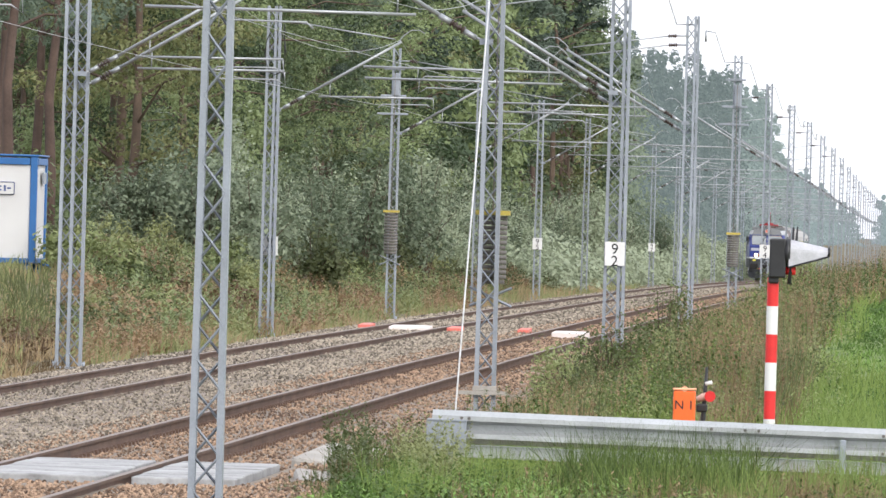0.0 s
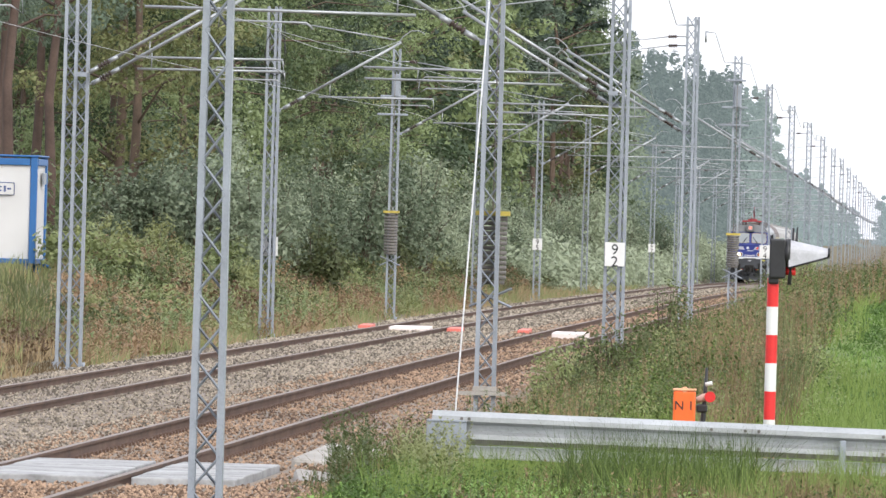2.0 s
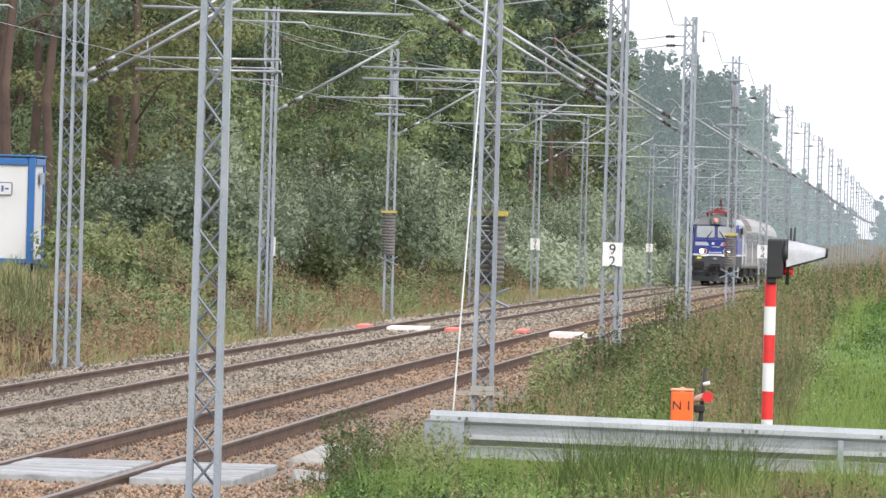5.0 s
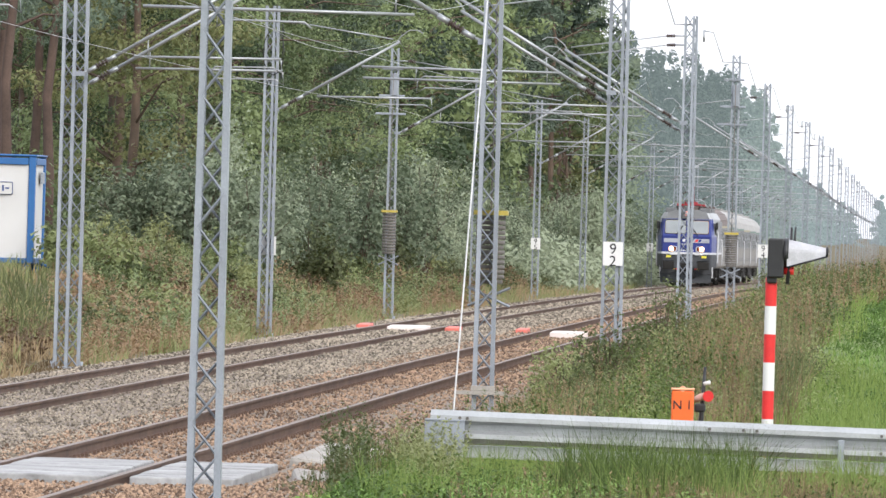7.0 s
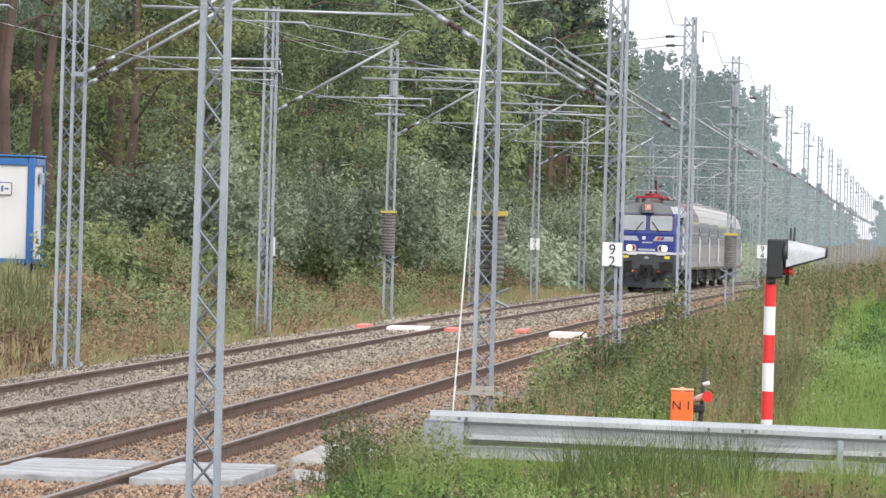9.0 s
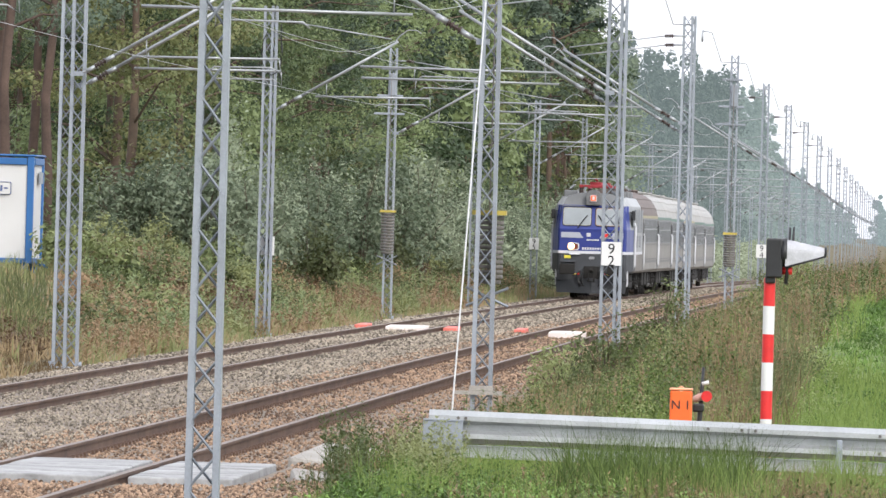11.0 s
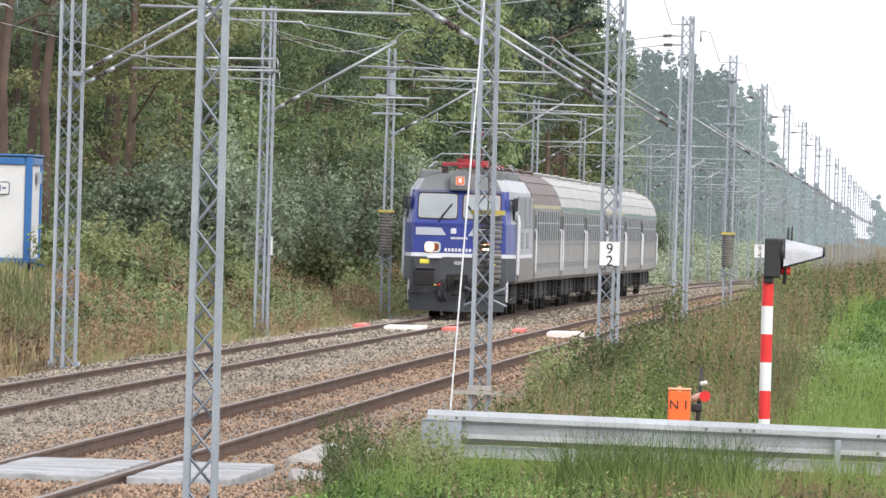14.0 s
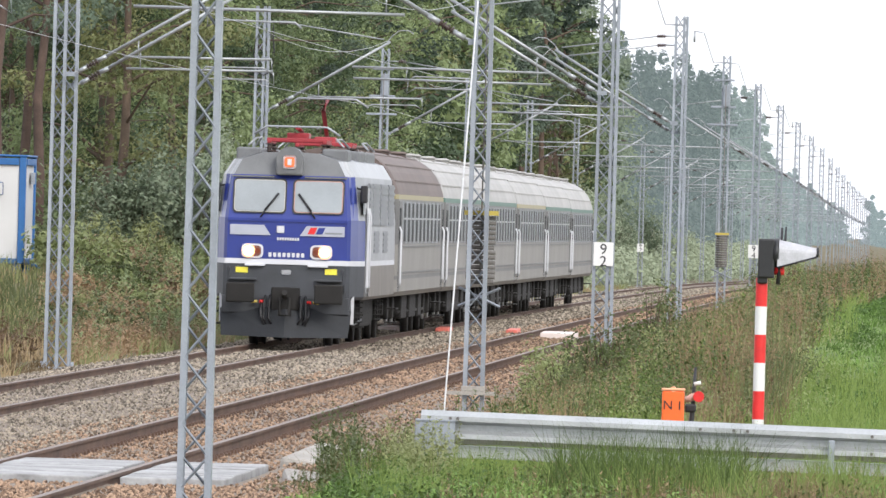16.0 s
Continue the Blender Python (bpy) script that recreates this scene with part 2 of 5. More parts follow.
def cantilever(parent, s, y=0.0, axis=2.75, lower=4.95, reach=1.9, double=False):
    """Bracket that carries the wires; s is the side on which the track lies."""
    for dy, dz in (((-0.3, 0.0), (0.3, -0.2)) if double else ((0.0, 0.0),)):
        def p(x, z):
            return Vector((s * x, y + dy, z + dz))
        up = 1.62
        bm = bm_new()
        insulator(bm, p(0.40, lower + 0.13), p(0.60, lower + 0.25), n=4)
        part("insulator", bm, RUST, parent, "dark brown ribbed insulator")
        bm = bm_new()
        tube(bm, (p(0.12, lower), p(0.28, lower + 0.06)), 0.022)
        tube(bm, (p(0.25, lower + 0.045), p(0.41, lower + 0.135)), 0.038, 8)
        tube(bm, (p(0.59, lower + 0.245), p(0.74, lower + 0.33)), 0.04, 8)
        tube(bm, (p(0.7, lower + 0.31), p(axis + 0.15, lower + up)), 0.03, 8)
        part("strut", bm, TUBE, parent)
        bm = bm_new()
        insulator(bm, p(0.36, 6.948), p(0.56, 6.94), 0.05, 4)
        part("insulator", bm, RUST, parent, "dark brown ribbed insulator")
        bm = bm_new()
        tube(bm, (p(0.1, 6.95), p(0.37, 6.95)), 0.022)
        tube(bm, (p(0.55, 6.94), p(axis, 6.62)), 0.017)
        part("tie_rod", bm, TUBE, parent)
        bm = bm_new()
        tube(bm, (p(1.05, 5.28), p(axis + reach, 5.30)), 0.021, 8)
        tube(bm, (p(1.3, 5.30), p(1.3, lower + 0.62)), 0.012)
        part("registration_tube", bm, TUBE, parent)
        bm = bm_new()
        g = axis + 0.15
        tube(bm, (p(g - 0.1, lower + up - 0.05), p(g + 0.02, lower + up + 0.12), p(g + 0.2, lower + up + 0.26), p(g + 0.4, lower + up + 0.27), p(g + 0.52, lower + up + 0.2)), 0.012, 5)
        part("wire_loop", bm, TUBE, parent)
        bm = bm_new()
        e = axis + 0.9
        tube(bm, (p(e, 5.28), p(e + 0.02, 5.05), p(e - 0.14, 5.15), p(e - 1.15, 5.14), p(e - 1.24, 5.06)), 0.015)
        part("steady_arm", bm, TUBE, parent)
        bm = bm_new()
        box(bm, min(s * 0.02, s * 0.2), max(s * 0.02, s * 0.2), y + dy - 0.03, y + dy + 0.03, lower + dz - 0.04, lower + dz + 0.04)
        part("bracket", bm, STEEL, parent)


def feeder_bracket(parent, top):
    bm = bm_new()
    tube(bm, ((0.05, 0, top - 0.2), (-0.38, 0, top - 0.2), (-0.66, 0, top + 0.62), (-0.95, 0, top + 0.66)), 0.022)
    tube(bm, ((-0.93, 0, top + 0.65), (-0.93, 0, top + 0.35)), 0.035)
    part("feeder_bracket", bm, TUBE, parent)


def foundation(parent, w, z=-0.3):
    bm = bm_new()
    box(bm, -w / 2 - 0.16, w / 2 + 0.16, -0.3, 0.3, z - 0.9, z, bevel=0.02)
    part("foundation", bm, CONCRETE, parent)
    bm = bm_new()
    box(bm, -w / 2 - 0.08, w / 2 + 0.08, -0.2, 0.2, z, z + 0.035)
    for sx in (-1, 1):
        for sy in (-1, 1):
            tube(bm, ((sx * (w / 2 + 0.03), sy * 0.15, z), (sx * (w / 2 + 0.03), sy * 0.15, z + 0.13)), 0.02)
    part("base_plate", bm, STEEL, parent)


WEIGHT = mat("grimy_cast_weight", (0.13, 0.12, 0.11), 0.8, 0, 0.3, 4, 0.4)


def weights(parent, x, y, z0=1.35, z1=2.5, r=0.17):
    bm = bm_new()
    n = 14
    for i in range(n):
        a = z0 + (z1 - z0) * i / n
        tube(bm, ((x, y, a), (x, y, a + (z1 - z0) / n * 0.82)), r * (1 if i % 7 else 0.9), 12)
    tube(bm, ((x, y, z0), (x, y, 6.6)), 0.012)
    part("tension_weight", bm, WEIGHT, parent, "stack of grey cast tension weights")
    bm = bm_new()
    box(bm, x - r * 1.15, x + r * 1.15, y - r, y + r, z1, z1 + 0.06)
    part("cap", bm, YELLOW, parent, "yellow painted cap")
    bm = bm_new()
    tube(bm, ((x - 0.28, y - 0.1, z0 - 0.3), (x + 0.28, y - 0.1, z0 - 0.05)), 0.018, 4)
    part("guide_bar", bm, STEEL, parent)
    bm = bm_new()
    tube(bm, ((x + 0.28, y - 0.13, z0 - 0.3), (x - 0.28, y - 0.13, z0 - 0.05)), 0.018, 4)
    part("guide_bar", bm, STEEL, parent)


MAST_LABEL = "galvanised steel lattice mast carrying overhead wires"


def plate(digits, parent, w=0.36, h=0.43, z=2.15, y=-0.16, x=0.0):
    bm = bm_new()
    box(bm, x - w / 2, x + w / 2, y - 0.012, y, z - h / 2, z + h / 2, bevel=0.004)
    pl = part("number_plate", bm, WHITE, parent, "white plate with black figures")
    for ch, dz in zip(digits, (0.09, -0.13)):
        cu = bpy.data.curves.new("figure", "FONT")
        cu.body, cu.size, cu.align_x, cu.extrude = ch, 0.27, "CENTER", 0.002
        tmp = bpy.data.objects.new("figure", cu)
        scene.collection.objects.link(tmp)
        me = bpy.data.meshes.new_from_object(tmp)
        bpy.data.objects.remove(tmp)
        me.materials.append(BLACK)
        ob = new("figure", me)
        ob.parent = pl
        ob.matrix_basis = pose(x, y - 0.016, z + dz - 0.09, 90, 0, 0)


def mast(x, y, side, posts=(-1, 1), base_w=0.29, top_w=0.23, height=7.42, lower=4.95, double=False, reach=1.9, feeder=False, base=-0.25, brackets=True, label=MAST_LABEL):
    p = at(x, y)
    mt = thing("catenary_mast", Matrix.Translation(p), label, "catenary mast", "masts along the railway")
    lattice(mt, posts, base_w, top_w, height, base + 0.03)
    foundation(mt, base_w, base)
    if brackets:
        cantilever(mt, side, lower=lower, reach=reach, double=double)
    if feeder:
        feeder_bracket(mt, height)
    return mt


RIGHT_Y = [102.5, 163.2, 223.9, 284.5, 345.3, 405.9, 466.6, 527.3, 588.0, 648.7, 709.4]
LEFT_Y = [156.0, 217.0, 279.5, 341.5, 403.0, 463.5, 525.0, 587.0, 648.0, 709.0]
right_masts, left_masts = [], []
for i, y in enumerate(RIGHT_Y[:5]):
    right_masts.append(mast(MAST_R, y, -1, posts=(-1, 0.45, 1) if i in (2, 3) else (-1, 1), base_w=(0.29, 0.29, 0.40, 0.36, 0.27)[i], top_w=(0.23, 0.24, 0.36, 0.31, 0.24)[i], feeder=i >= 1, lower=4.95, double=(i == 2 or i == 3), brackets=i != 4))
base_mast = right_masts[1]
for y in RIGHT_Y[5:] + [709.4 + 60.7 * k for k in range(1, 9)]:
    right_masts.append(copy_thing(base_mast, Matrix.Translation(at(MAST_R, y))))
for i, y in enumerate(LEFT_Y[:4]):
    left_masts.append(mast(MAST_L, y, 1, posts=((-1, 1), (-1, -0.05, 1), (-1, 0.3, 1), (-1, 1))[i], base_w=(0.29, 0.47, 0.34, 0.29)[i], top_w=(0.23, 0.45, 0.32, 0.23)[i], height=7.3, double=(i == 1), reach=2.1 if i == 0 else 0.9))
for y in LEFT_Y[4:] + [709 + 61 * k for k in range(1, 9)]:
    left_masts.append(copy_thing(left_masts[0], Matrix.Translation(at(MAST_L, y))))
weights(right_masts[4], 0.0, -0.32, 1.5, 2.4)
weights(left_masts[3], -0.02, -0.32, 1.6, 2.75, 0.19)
weights(right_masts[1], 0.03, 0.34, 1.75, 2.66, 0.195)
plate("92", right_masts[2], z=2.03)
plate("94", right_masts[5], z=1.9)
plate("93", left_masts[2], z=1.86, y=0.14, x=0.03)
plate("95", left_masts[5], z=1.9)
plate("97", left_masts[8], z=1.9)


def tension_gear(parent):
    """Cross bars and pulley case of a tensioning mast."""
    for z, w in ((6.7, 0.34), (5.95, 0.42), (5.45, 0.5)):
        bm = bm_new()
        box(bm, -w, w * 0.7, -0.16, -0.11, z, z + 0.06, bevel=0.01)
        part("cross_bar", bm, STEEL, parent)
    bm = bm_new()
    box(bm, -0.08, 0.1, -0.2, -0.12, 5.98, 6.6, bevel=0.02)
    part("pulley_case", bm, STEEL, parent)


bm = bm_new()
loop = [(0.05 + 0.24 * math.sin(a), -0.14, 6.25 - 0.52 * math.cos(a)) for a in [math.pi * (k / 10 - 0.5) * 1.7 for k in range(11)]]
tube(bm, loop, 0.011, 5)
part("cable_loop", bm, BLACK, left_masts[2], "black hanging cable loop")
bm = bm_new()
tube(bm, ((0.24, -0.13, 6.9), (0.26, -0.15, 6.3), (0.22, -0.15, 5.6)), 0.011, 5)
part("cable_loop", bm, BLACK, left_masts[2], "black hanging cable")
tension_gear(right_masts[4])
tension_gear(left_masts[3])


def wires():
    for axis, ys, nm in ((TRACK_1, RIGHT_Y, "one"), (TRACK_2, LEFT_Y, "two")):
        run = [ys[0] - 61] + ys + [ys[-1] + 61 * k for k in range(1, 8)]
        for kind, z, sag, r in (("contact_wire", 5.06, 0.03, 0.005), ("messenger_wire", 6.6, 0.65, 0.006)):
            bm = bm_new()
            pts = []
            for j, (a, b) in enumerate(zip(run, run[1:])):
                for k in range(8):
                    t = k / 8
                    st = (0.25 if j % 2 else -0.25) * (1 - 2 * t)
                    pts.append(at(axis + st, a + (b - a) * t, z - sag * 4 * t * (1 - t)))
            tube(bm, pts, r, 4)
            tagged(part(kind, bm, TUBE), "thin grey overhead wire strung above the track", "overhead wire", "overhead wires")


wires()


# ---------------------------------------------------------------- barrier and signals at the road
def build_barrier():
    y = 117.0
    g = thing("guard_rail", Matrix.Translation(at(0, y)) @ pose(0, 0, 0, 0, 0.85, 0), "galvanised steel crash barrier of W-section beams on posts", "guard rail")
    z1 = 0.735
    prof = [(0.0, 0.0), (-0.02, -0.012), (-0.095, -0.05), (-0.095, -0.095), (0.015, -0.125), (0.015, -0.185), (-0.095, -0.215), (-0.095, -0.26), (-0.02, -0.298), (0, -0.31)]
    full = prof + [(a + 0.004, b) for a, b in prof[::-1]]
    for x0, x1 in ((-4.90, -1.86), (-1.87, 2.2), (2.19, 6.3)):
        bm = bm_new()
        ring = [[bm.verts.new((x, a, z1 + b)) for a, b in full] for x in (x0, x1)]
        for j in range(len(full)):
            bm.faces.new((ring[0][j], ring[1][j], ring[1][(j + 1) % len(full)], ring[0][(j + 1) % len(full)]))
        bm.faces.new(ring[0])
        bm.faces.new(ring[1][::-1])
        part("beam", bm, GALV, g)
    bm = bm_new()
    box(bm, -4.9, 6.3, 0.05, 0.11, z1 - 0.445, z1 - 0.322, bevel=0.01)
    part("lower_rail", bm, GALV, g)
    for x in (-4.62, -4.55, -2.25, -1.93, -1.8, -0.62, 0.2):
        for dz in (-0.07, -0.235):
            bm = bm_new()
            tube(bm, ((x, -0.115, z1 + dz), (x, -0.09, z1 + dz)), 0.016, 8)
            part("bolt", bm, WEIGHT, g)
    bm = bm_new()
    box(bm, -4.95, -4.57, -0.125, -0.105, z1 - 0.37, z1 - 0.085, bevel=0.006)
    box(bm, -4.95, -4.57, -0.14, -0.125, z1 - 0.105, z1 - 0.085, bevel=0.004)
    part("end_plate", bm, STEEL, g, "flat folded end plate")
    for x in (-4.7, -1.0, 2.7, 5.6):
        bm = bm_new()
        w = 0.03
        box(bm, x - w, x + w, *((-0.06, 0.04) if x < -4 else (-0.19, -0.09)), -0.4, z1 - 0.12, bevel=0.008)
        part("post", bm, STEEL, g)


build_barrier()


# ---------------------------------------------------------------- things beside the line
def text_mesh(body, size, m, parent, mtx, name="lettering"):
    cu = bpy.data.curves.new(name, "FONT")
    cu.body, cu.size, cu.align_x, cu.extrude = body, size, "CENTER", 0.002
    tmp = bpy.data.objects.new(name, cu)
    scene.collection.objects.link(tmp)
    me = bpy.data.meshes.new_from_object(tmp)
    bpy.data.objects.remove(tmp)
    me.materials.append(m)
    ob = new(name, me)
    ob.parent = parent
    ob.matrix_basis = mtx
    return ob


def build_signal():
    x, y = -1.905, 131.0
    g = thing("crossing_signal", Matrix.Translation(at(x, y)), "level crossing signal on a red and white banded post", "crossing signal")
    z = 2.08
    k = 0
    while z > -0.3:
        z0 = z - 0.30
        bm = bm_new()
        tube(bm, ((0, 0, z0), (0, 0, z)), 0.062, 20, crisp=True)
        part("post_band", bm, (RED, WHITE)[k % 2], g, ("red", "white")[k % 2] + " painted band of the post")
        z = z0
        k += 1
    bm = bm_new()
    box(bm, -0.045, 0.13, -0.14, 0.14, 2.08, 2.50, bevel=0.02)
    box(bm, -0.05, 0.06, -0.1, 0.1, 2.02, 2.12, bevel=0.02)
    head = part("lamp_case", bm, BLACK, g, "black signal lamp case")
    bm = bm_new()
    tube(bm, ((0.17, -0.1, 2.02), (0.195, 0, 2.35), (0.20, 0.02, 2.62)), 0.022, 6, r_end=0.012)
    tube(bm, ((0.20, 0.12, 2.3), (0.235, 0.15, 2.5), (0.24, 0.16, 2.63)), 0.02, 6, r_end=0.01)
    tube(bm, ((0.12, 0, 2.35), (0.175, 0, 2.35)), 0.155, 20)
    part("backboard", bm, BLACK, g, "black backboard seen edge-on")
    # visor: a long hood, open below, cut back to a point
    bm = bm_new()
    rings = []
    for i in range(9):
        t = i / 8
        r = 0.14 - 0.065 * t
        low = -0.16 * (1 - t) - 0.035 * t
        ring = [bm.verts.new((0.16 + 0.42 * t, r, 2.355 + low))]
        for j in range(11):
            a = math.pi * j / 10
            ring.append(bm.verts.new((0.16 + 0.42 * t, r * math.cos(a), 2.355 + max(low, 0.0) + (r - 0.02 * t) * math.sin(a))))
        ring.append(bm.verts.new((0.16 + 0.42 * t, -r, 2.355 + low)))
        rings.append(ring)
    for a, b in zip(rings, rings[1:]):
        for j in range(len(a) - 1):
            bm.faces.new((a[j], b[j], b[j + 1], a[j + 1]))
    bmesh.ops.remove_doubles(bm, verts=bm.verts[:], dist=0.0005)
    bmesh.ops.recalc_face_normals(bm, faces=bm.faces[:])
    part("visor", bm, mat("pale_grey_visor", (0.42, 0.42, 0.45), 0.5), head, "white painted lamp visor")
    bm = bm_new()
    tube(bm, ((0.58, -0.078, 2.32), (0.585, -0.075, 2.37), (0.585, -0.05, 2.41), (0.585, 0.05, 2.41), (0.58, 0.078, 2.32)), 0.014, 6)
    tube(bm, ((0.16, -0.139, 2.195), (0.58, -0.078, 2.32)), 0.012, 6)
    part("visor_rim", bm, BLACK, head)
    bm = bm_new()
    tube(bm, ((0.13, -0.03, 2.16), (0.235, -0.03, 2.16)), 0.042, 12)
    part("lower_lamp", bm, RED, head, "red signal lamp")


UNDERPOST = mat("dark_steel_stake", (0.06, 0.06, 0.055), 0.7)


def build_marker_box():
    g = thing("marker_box", Matrix.Translation(at(-2.81, 131)), "orange plastic marker post with black lettering N1", "marker post")
    bm = bm_new()
    box(bm, -0.118, 0.118, -0.09, 0.09, 0.46, 0.86, bevel=0.02)
    part("body", bm, ORANGE, g)
    bm = bm_new()
    box(bm, -0.04, 0.04, -0.03, 0.03, -0.3, 0.46, bevel=0.005)
    part("stake", bm, UNDERPOST, g)
    bm = bm_new()
    box(bm, -0.125, 0.125, -0.1, 0.1, 0.86, 0.885, bevel=0.01)
    tube(bm, ((0, -0.09, 0.875), (0, 0.09, 0.875)), 0.03, 10)
    part("lid", bm, mat("pale_orange_lid", (0.75, 0.35, 0.2), 0.5), g, "pale worn lid")
    text_mesh("N 1", 0.135, BLACK, g, pose(0.0, -0.094, 0.66, 90, 0, 0))


def build_small_signal():
    g = thing("folded_signal", Matrix.Translation(at(-2.60, 131.3)), "small black signal with a red lamp seen edge-on", "signal lamp")
    bm = bm_new()
    tube(bm, ((-0.02, 0, -0.2), (-0.015, 0, 0.55), (0.0, 0, 0.85), (0.012, 0, 1.11)), 0.035, 8, r_end=0.014)
    part("mast", bm, BLACK, g)
    bm = bm_new()
    tube(bm, ((0.055, -0.05, 0.80), (0.055, -0.08, 0.80)), 0.058, 20)
    part("red_disc", bm, RED, g, "round red lamp")
    bm = bm_new()
    tube(bm, ((-0.09, 0.0, 0.76), (0.02, 0.0, 0.80)), 0.03, 12, r_end=0.05)
    part("hood", bm, mat("pinkish_faded_hood", (0.5, 0.3, 0.25), 0.5), g, "faded lamp hood")
    bm = bm_new()
    tube(bm, ((0.0, -0.02, 0.93), (0.075, -0.02, 0.95)), 0.022, 10)
    part("upper_lamp", bm, WHITE, g)
    bm = bm_new()
    box(bm, -0.09, 0.03, -0.05, 0.05, 0.63, 0.72, bevel=0.02)
    part("lamp_case", bm, BLACK, g)


def build_container():
    x1, y0 = -21.24, 285.0
    b = at(x1, y0)
    g = thing("site_container", Matrix.Translation(b), "white site container with a blue frame on blue legs", "container")
    w, d, z0, z1 = 6.0, 3.3, 1.28, 3.75
    FR = mat("blue_container_frame", (0.02, 0.11, 0.30), 0.5, 0, 0.12, 3, 0.05)
    WALL = mat("white_container_panel", (0.56, 0.555, 0.545), 0.5, 0, 0.06, 1, 0.05)
    bm = bm_new()
    box(bm, -w + 0.05, -0.05, 0.05, d - 0.05, z0 + 0.05, z1 - 0.05)
    part("wall_panel", bm, WALL, g, "white wall panels")
    for px in (-w, -0.16):
        for py in (0, d - 0.2):
            bm = bm_new()
            box(bm, px, px + 0.16 if px < -1 else 0.0, py, py + 0.2, z0, z1, bevel=0.02)
            part("corner_post", bm, FR, g, "blue corner post")
    for za, zb in ((z0, z0 + 0.12), (z1 - 0.19, z1 - 0.03)):
        for a in (((-w + 0.2), -0.17, -0.012, 0.2), ((-w + 0.2), -0.17, d - 0.2, d + 0.01), (-0.2, 0.012, 0.26, d - 0.26), (-w - 0.01, -w + 0.2, 0.26, d - 0.26)):
            bm = bm_new()
            box(bm, a[0], a[1], a[2], a[3], za, zb, bevel=0.015)
            part("frame_beam", bm, FR, g, "blue frame beam")
    bm = bm_new()
    box(bm, -w - 0.03, 0.03, -0.03, d + 0.03, z1 + 0.002, z1 + 0.05, bevel=0.02)
    part("roof", bm, FR, g)
    for px in (-w + 0.1, -0.28):
        for py in (0.1, d - 0.3):
            bm = bm_new()
            box(bm, px, px + 0.18, py, py + 0.18, 0.3, z0, bevel=0.01)
            part("leg", bm, FR, g, "blue steel leg")
    bm = bm_new()
    box(bm, -1.28, -0.52, -0.005, 0.05, 2.86, 3.16, bevel=0.03)
    lg = part("emblem", bm, BLUE_PALE, g, "outlined dark blue emblem")
    bm = bm_new()
    box(bm, -1.265, -0.535, -0.012, 0.0, 2.875, 3.145, bevel=0.025)
    part("emblem_field", bm, WALL, lg)
    for xa, xb, za, zb in ((-1.12, -0.95, 2.97, 3.05), (-0.9, -0.74, 2.95, 2.985), (-0.9, -0.74, 3.035, 3.07), (-0.69, -0.64, 2.94, 3.08), (-0.61, -0.52, 2.99, 3.03)):
        bm = bm_new()
        box(bm, xa - 0.08, xb - 0.08, -0.018, -0.01, za, zb)
        part("emblem_bar", bm, BLUE_PALE, lg)
    bm = bm_new()
    box(bm, -0.002, 0.05, 1.6, 2.3, 3.13, 3.4, bevel=0.01)
    part("vent_box", bm, STEEL, g)
    bm = bm_new()
    tube(bm, ((0.03, 2.0, z0 - 0.02), (0.25, 2.0, z0 - 0.08), (0.35, 2.0, z0 - 0.2)), 0.04)
    part("pipe", bm, FR, g)


BLUE_PALE = mat("dark_blue_print", (0.06, 0.09, 0.22), 0.5)
build_signal()
build_marker_box()
build_small_signal()
build_container()


def build_guy():
    bm = bm_new()
    tube(bm, (at(MAST_R + 0.02, 162.8, 7.2), at(-6.03, 150.0, -0.2)), 0.011, 8)
    tagged(part("guy_rod", bm, mat("pale_rod_sleeve", (0.50, 0.50, 0.50), 0.5)), "white sleeved guy rod from a mast to the ground", "guy rod")
    g = right_masts[1]
    bm = bm_new()
    box(bm, -0.36, 0.30, -0.19, -0.13, 0.28, 0.33)
    box(bm, -0.16, 0.16, -0.16, -0.13, 0.33, 0.40, bevel=0.01)
    part("clamp_bar", bm, CONCRETE, g, "grey clamp bar")


build_guy()


def build_markers():
    PINK = mat("faded_red_board", (0.68, 0.17, 0.13), 0.6, 0, 0.25, 3, 0.1)
    PALE = mat("pale_pink_board", (0.80, 0.70, 0.66), 0.6, 0, 0.12, 3, 0.1)
    for x0, x1, m, y, nm in ((-14.30, -14.0, PINK, 298.5, "faded red"), (-13.44, -12.5, PALE, 296, "pale pinkish white"), (-12.06, -11.74, PINK, 296, "faded red"), (-10.4, -10.14, PINK, 297, "faded red"), (-9.40, -8.58, PALE, 291.5, "pale pinkish white")):
        bm = bm_new()
        vs = box(bm, x0, x1, y - 1.3, y + 1.3, -0.25, -0.012, bevel=0.015)
        for v in bm.verts:
            v.co += Vector((bend(y)[0], 0, bend(y)[1] + (0.02 if v.co.y > y else 0)))
        tagged(part("track_marker", bm, m), nm + " marker board lying across the track", "track marker", "marker boards on the track")


build_markers()


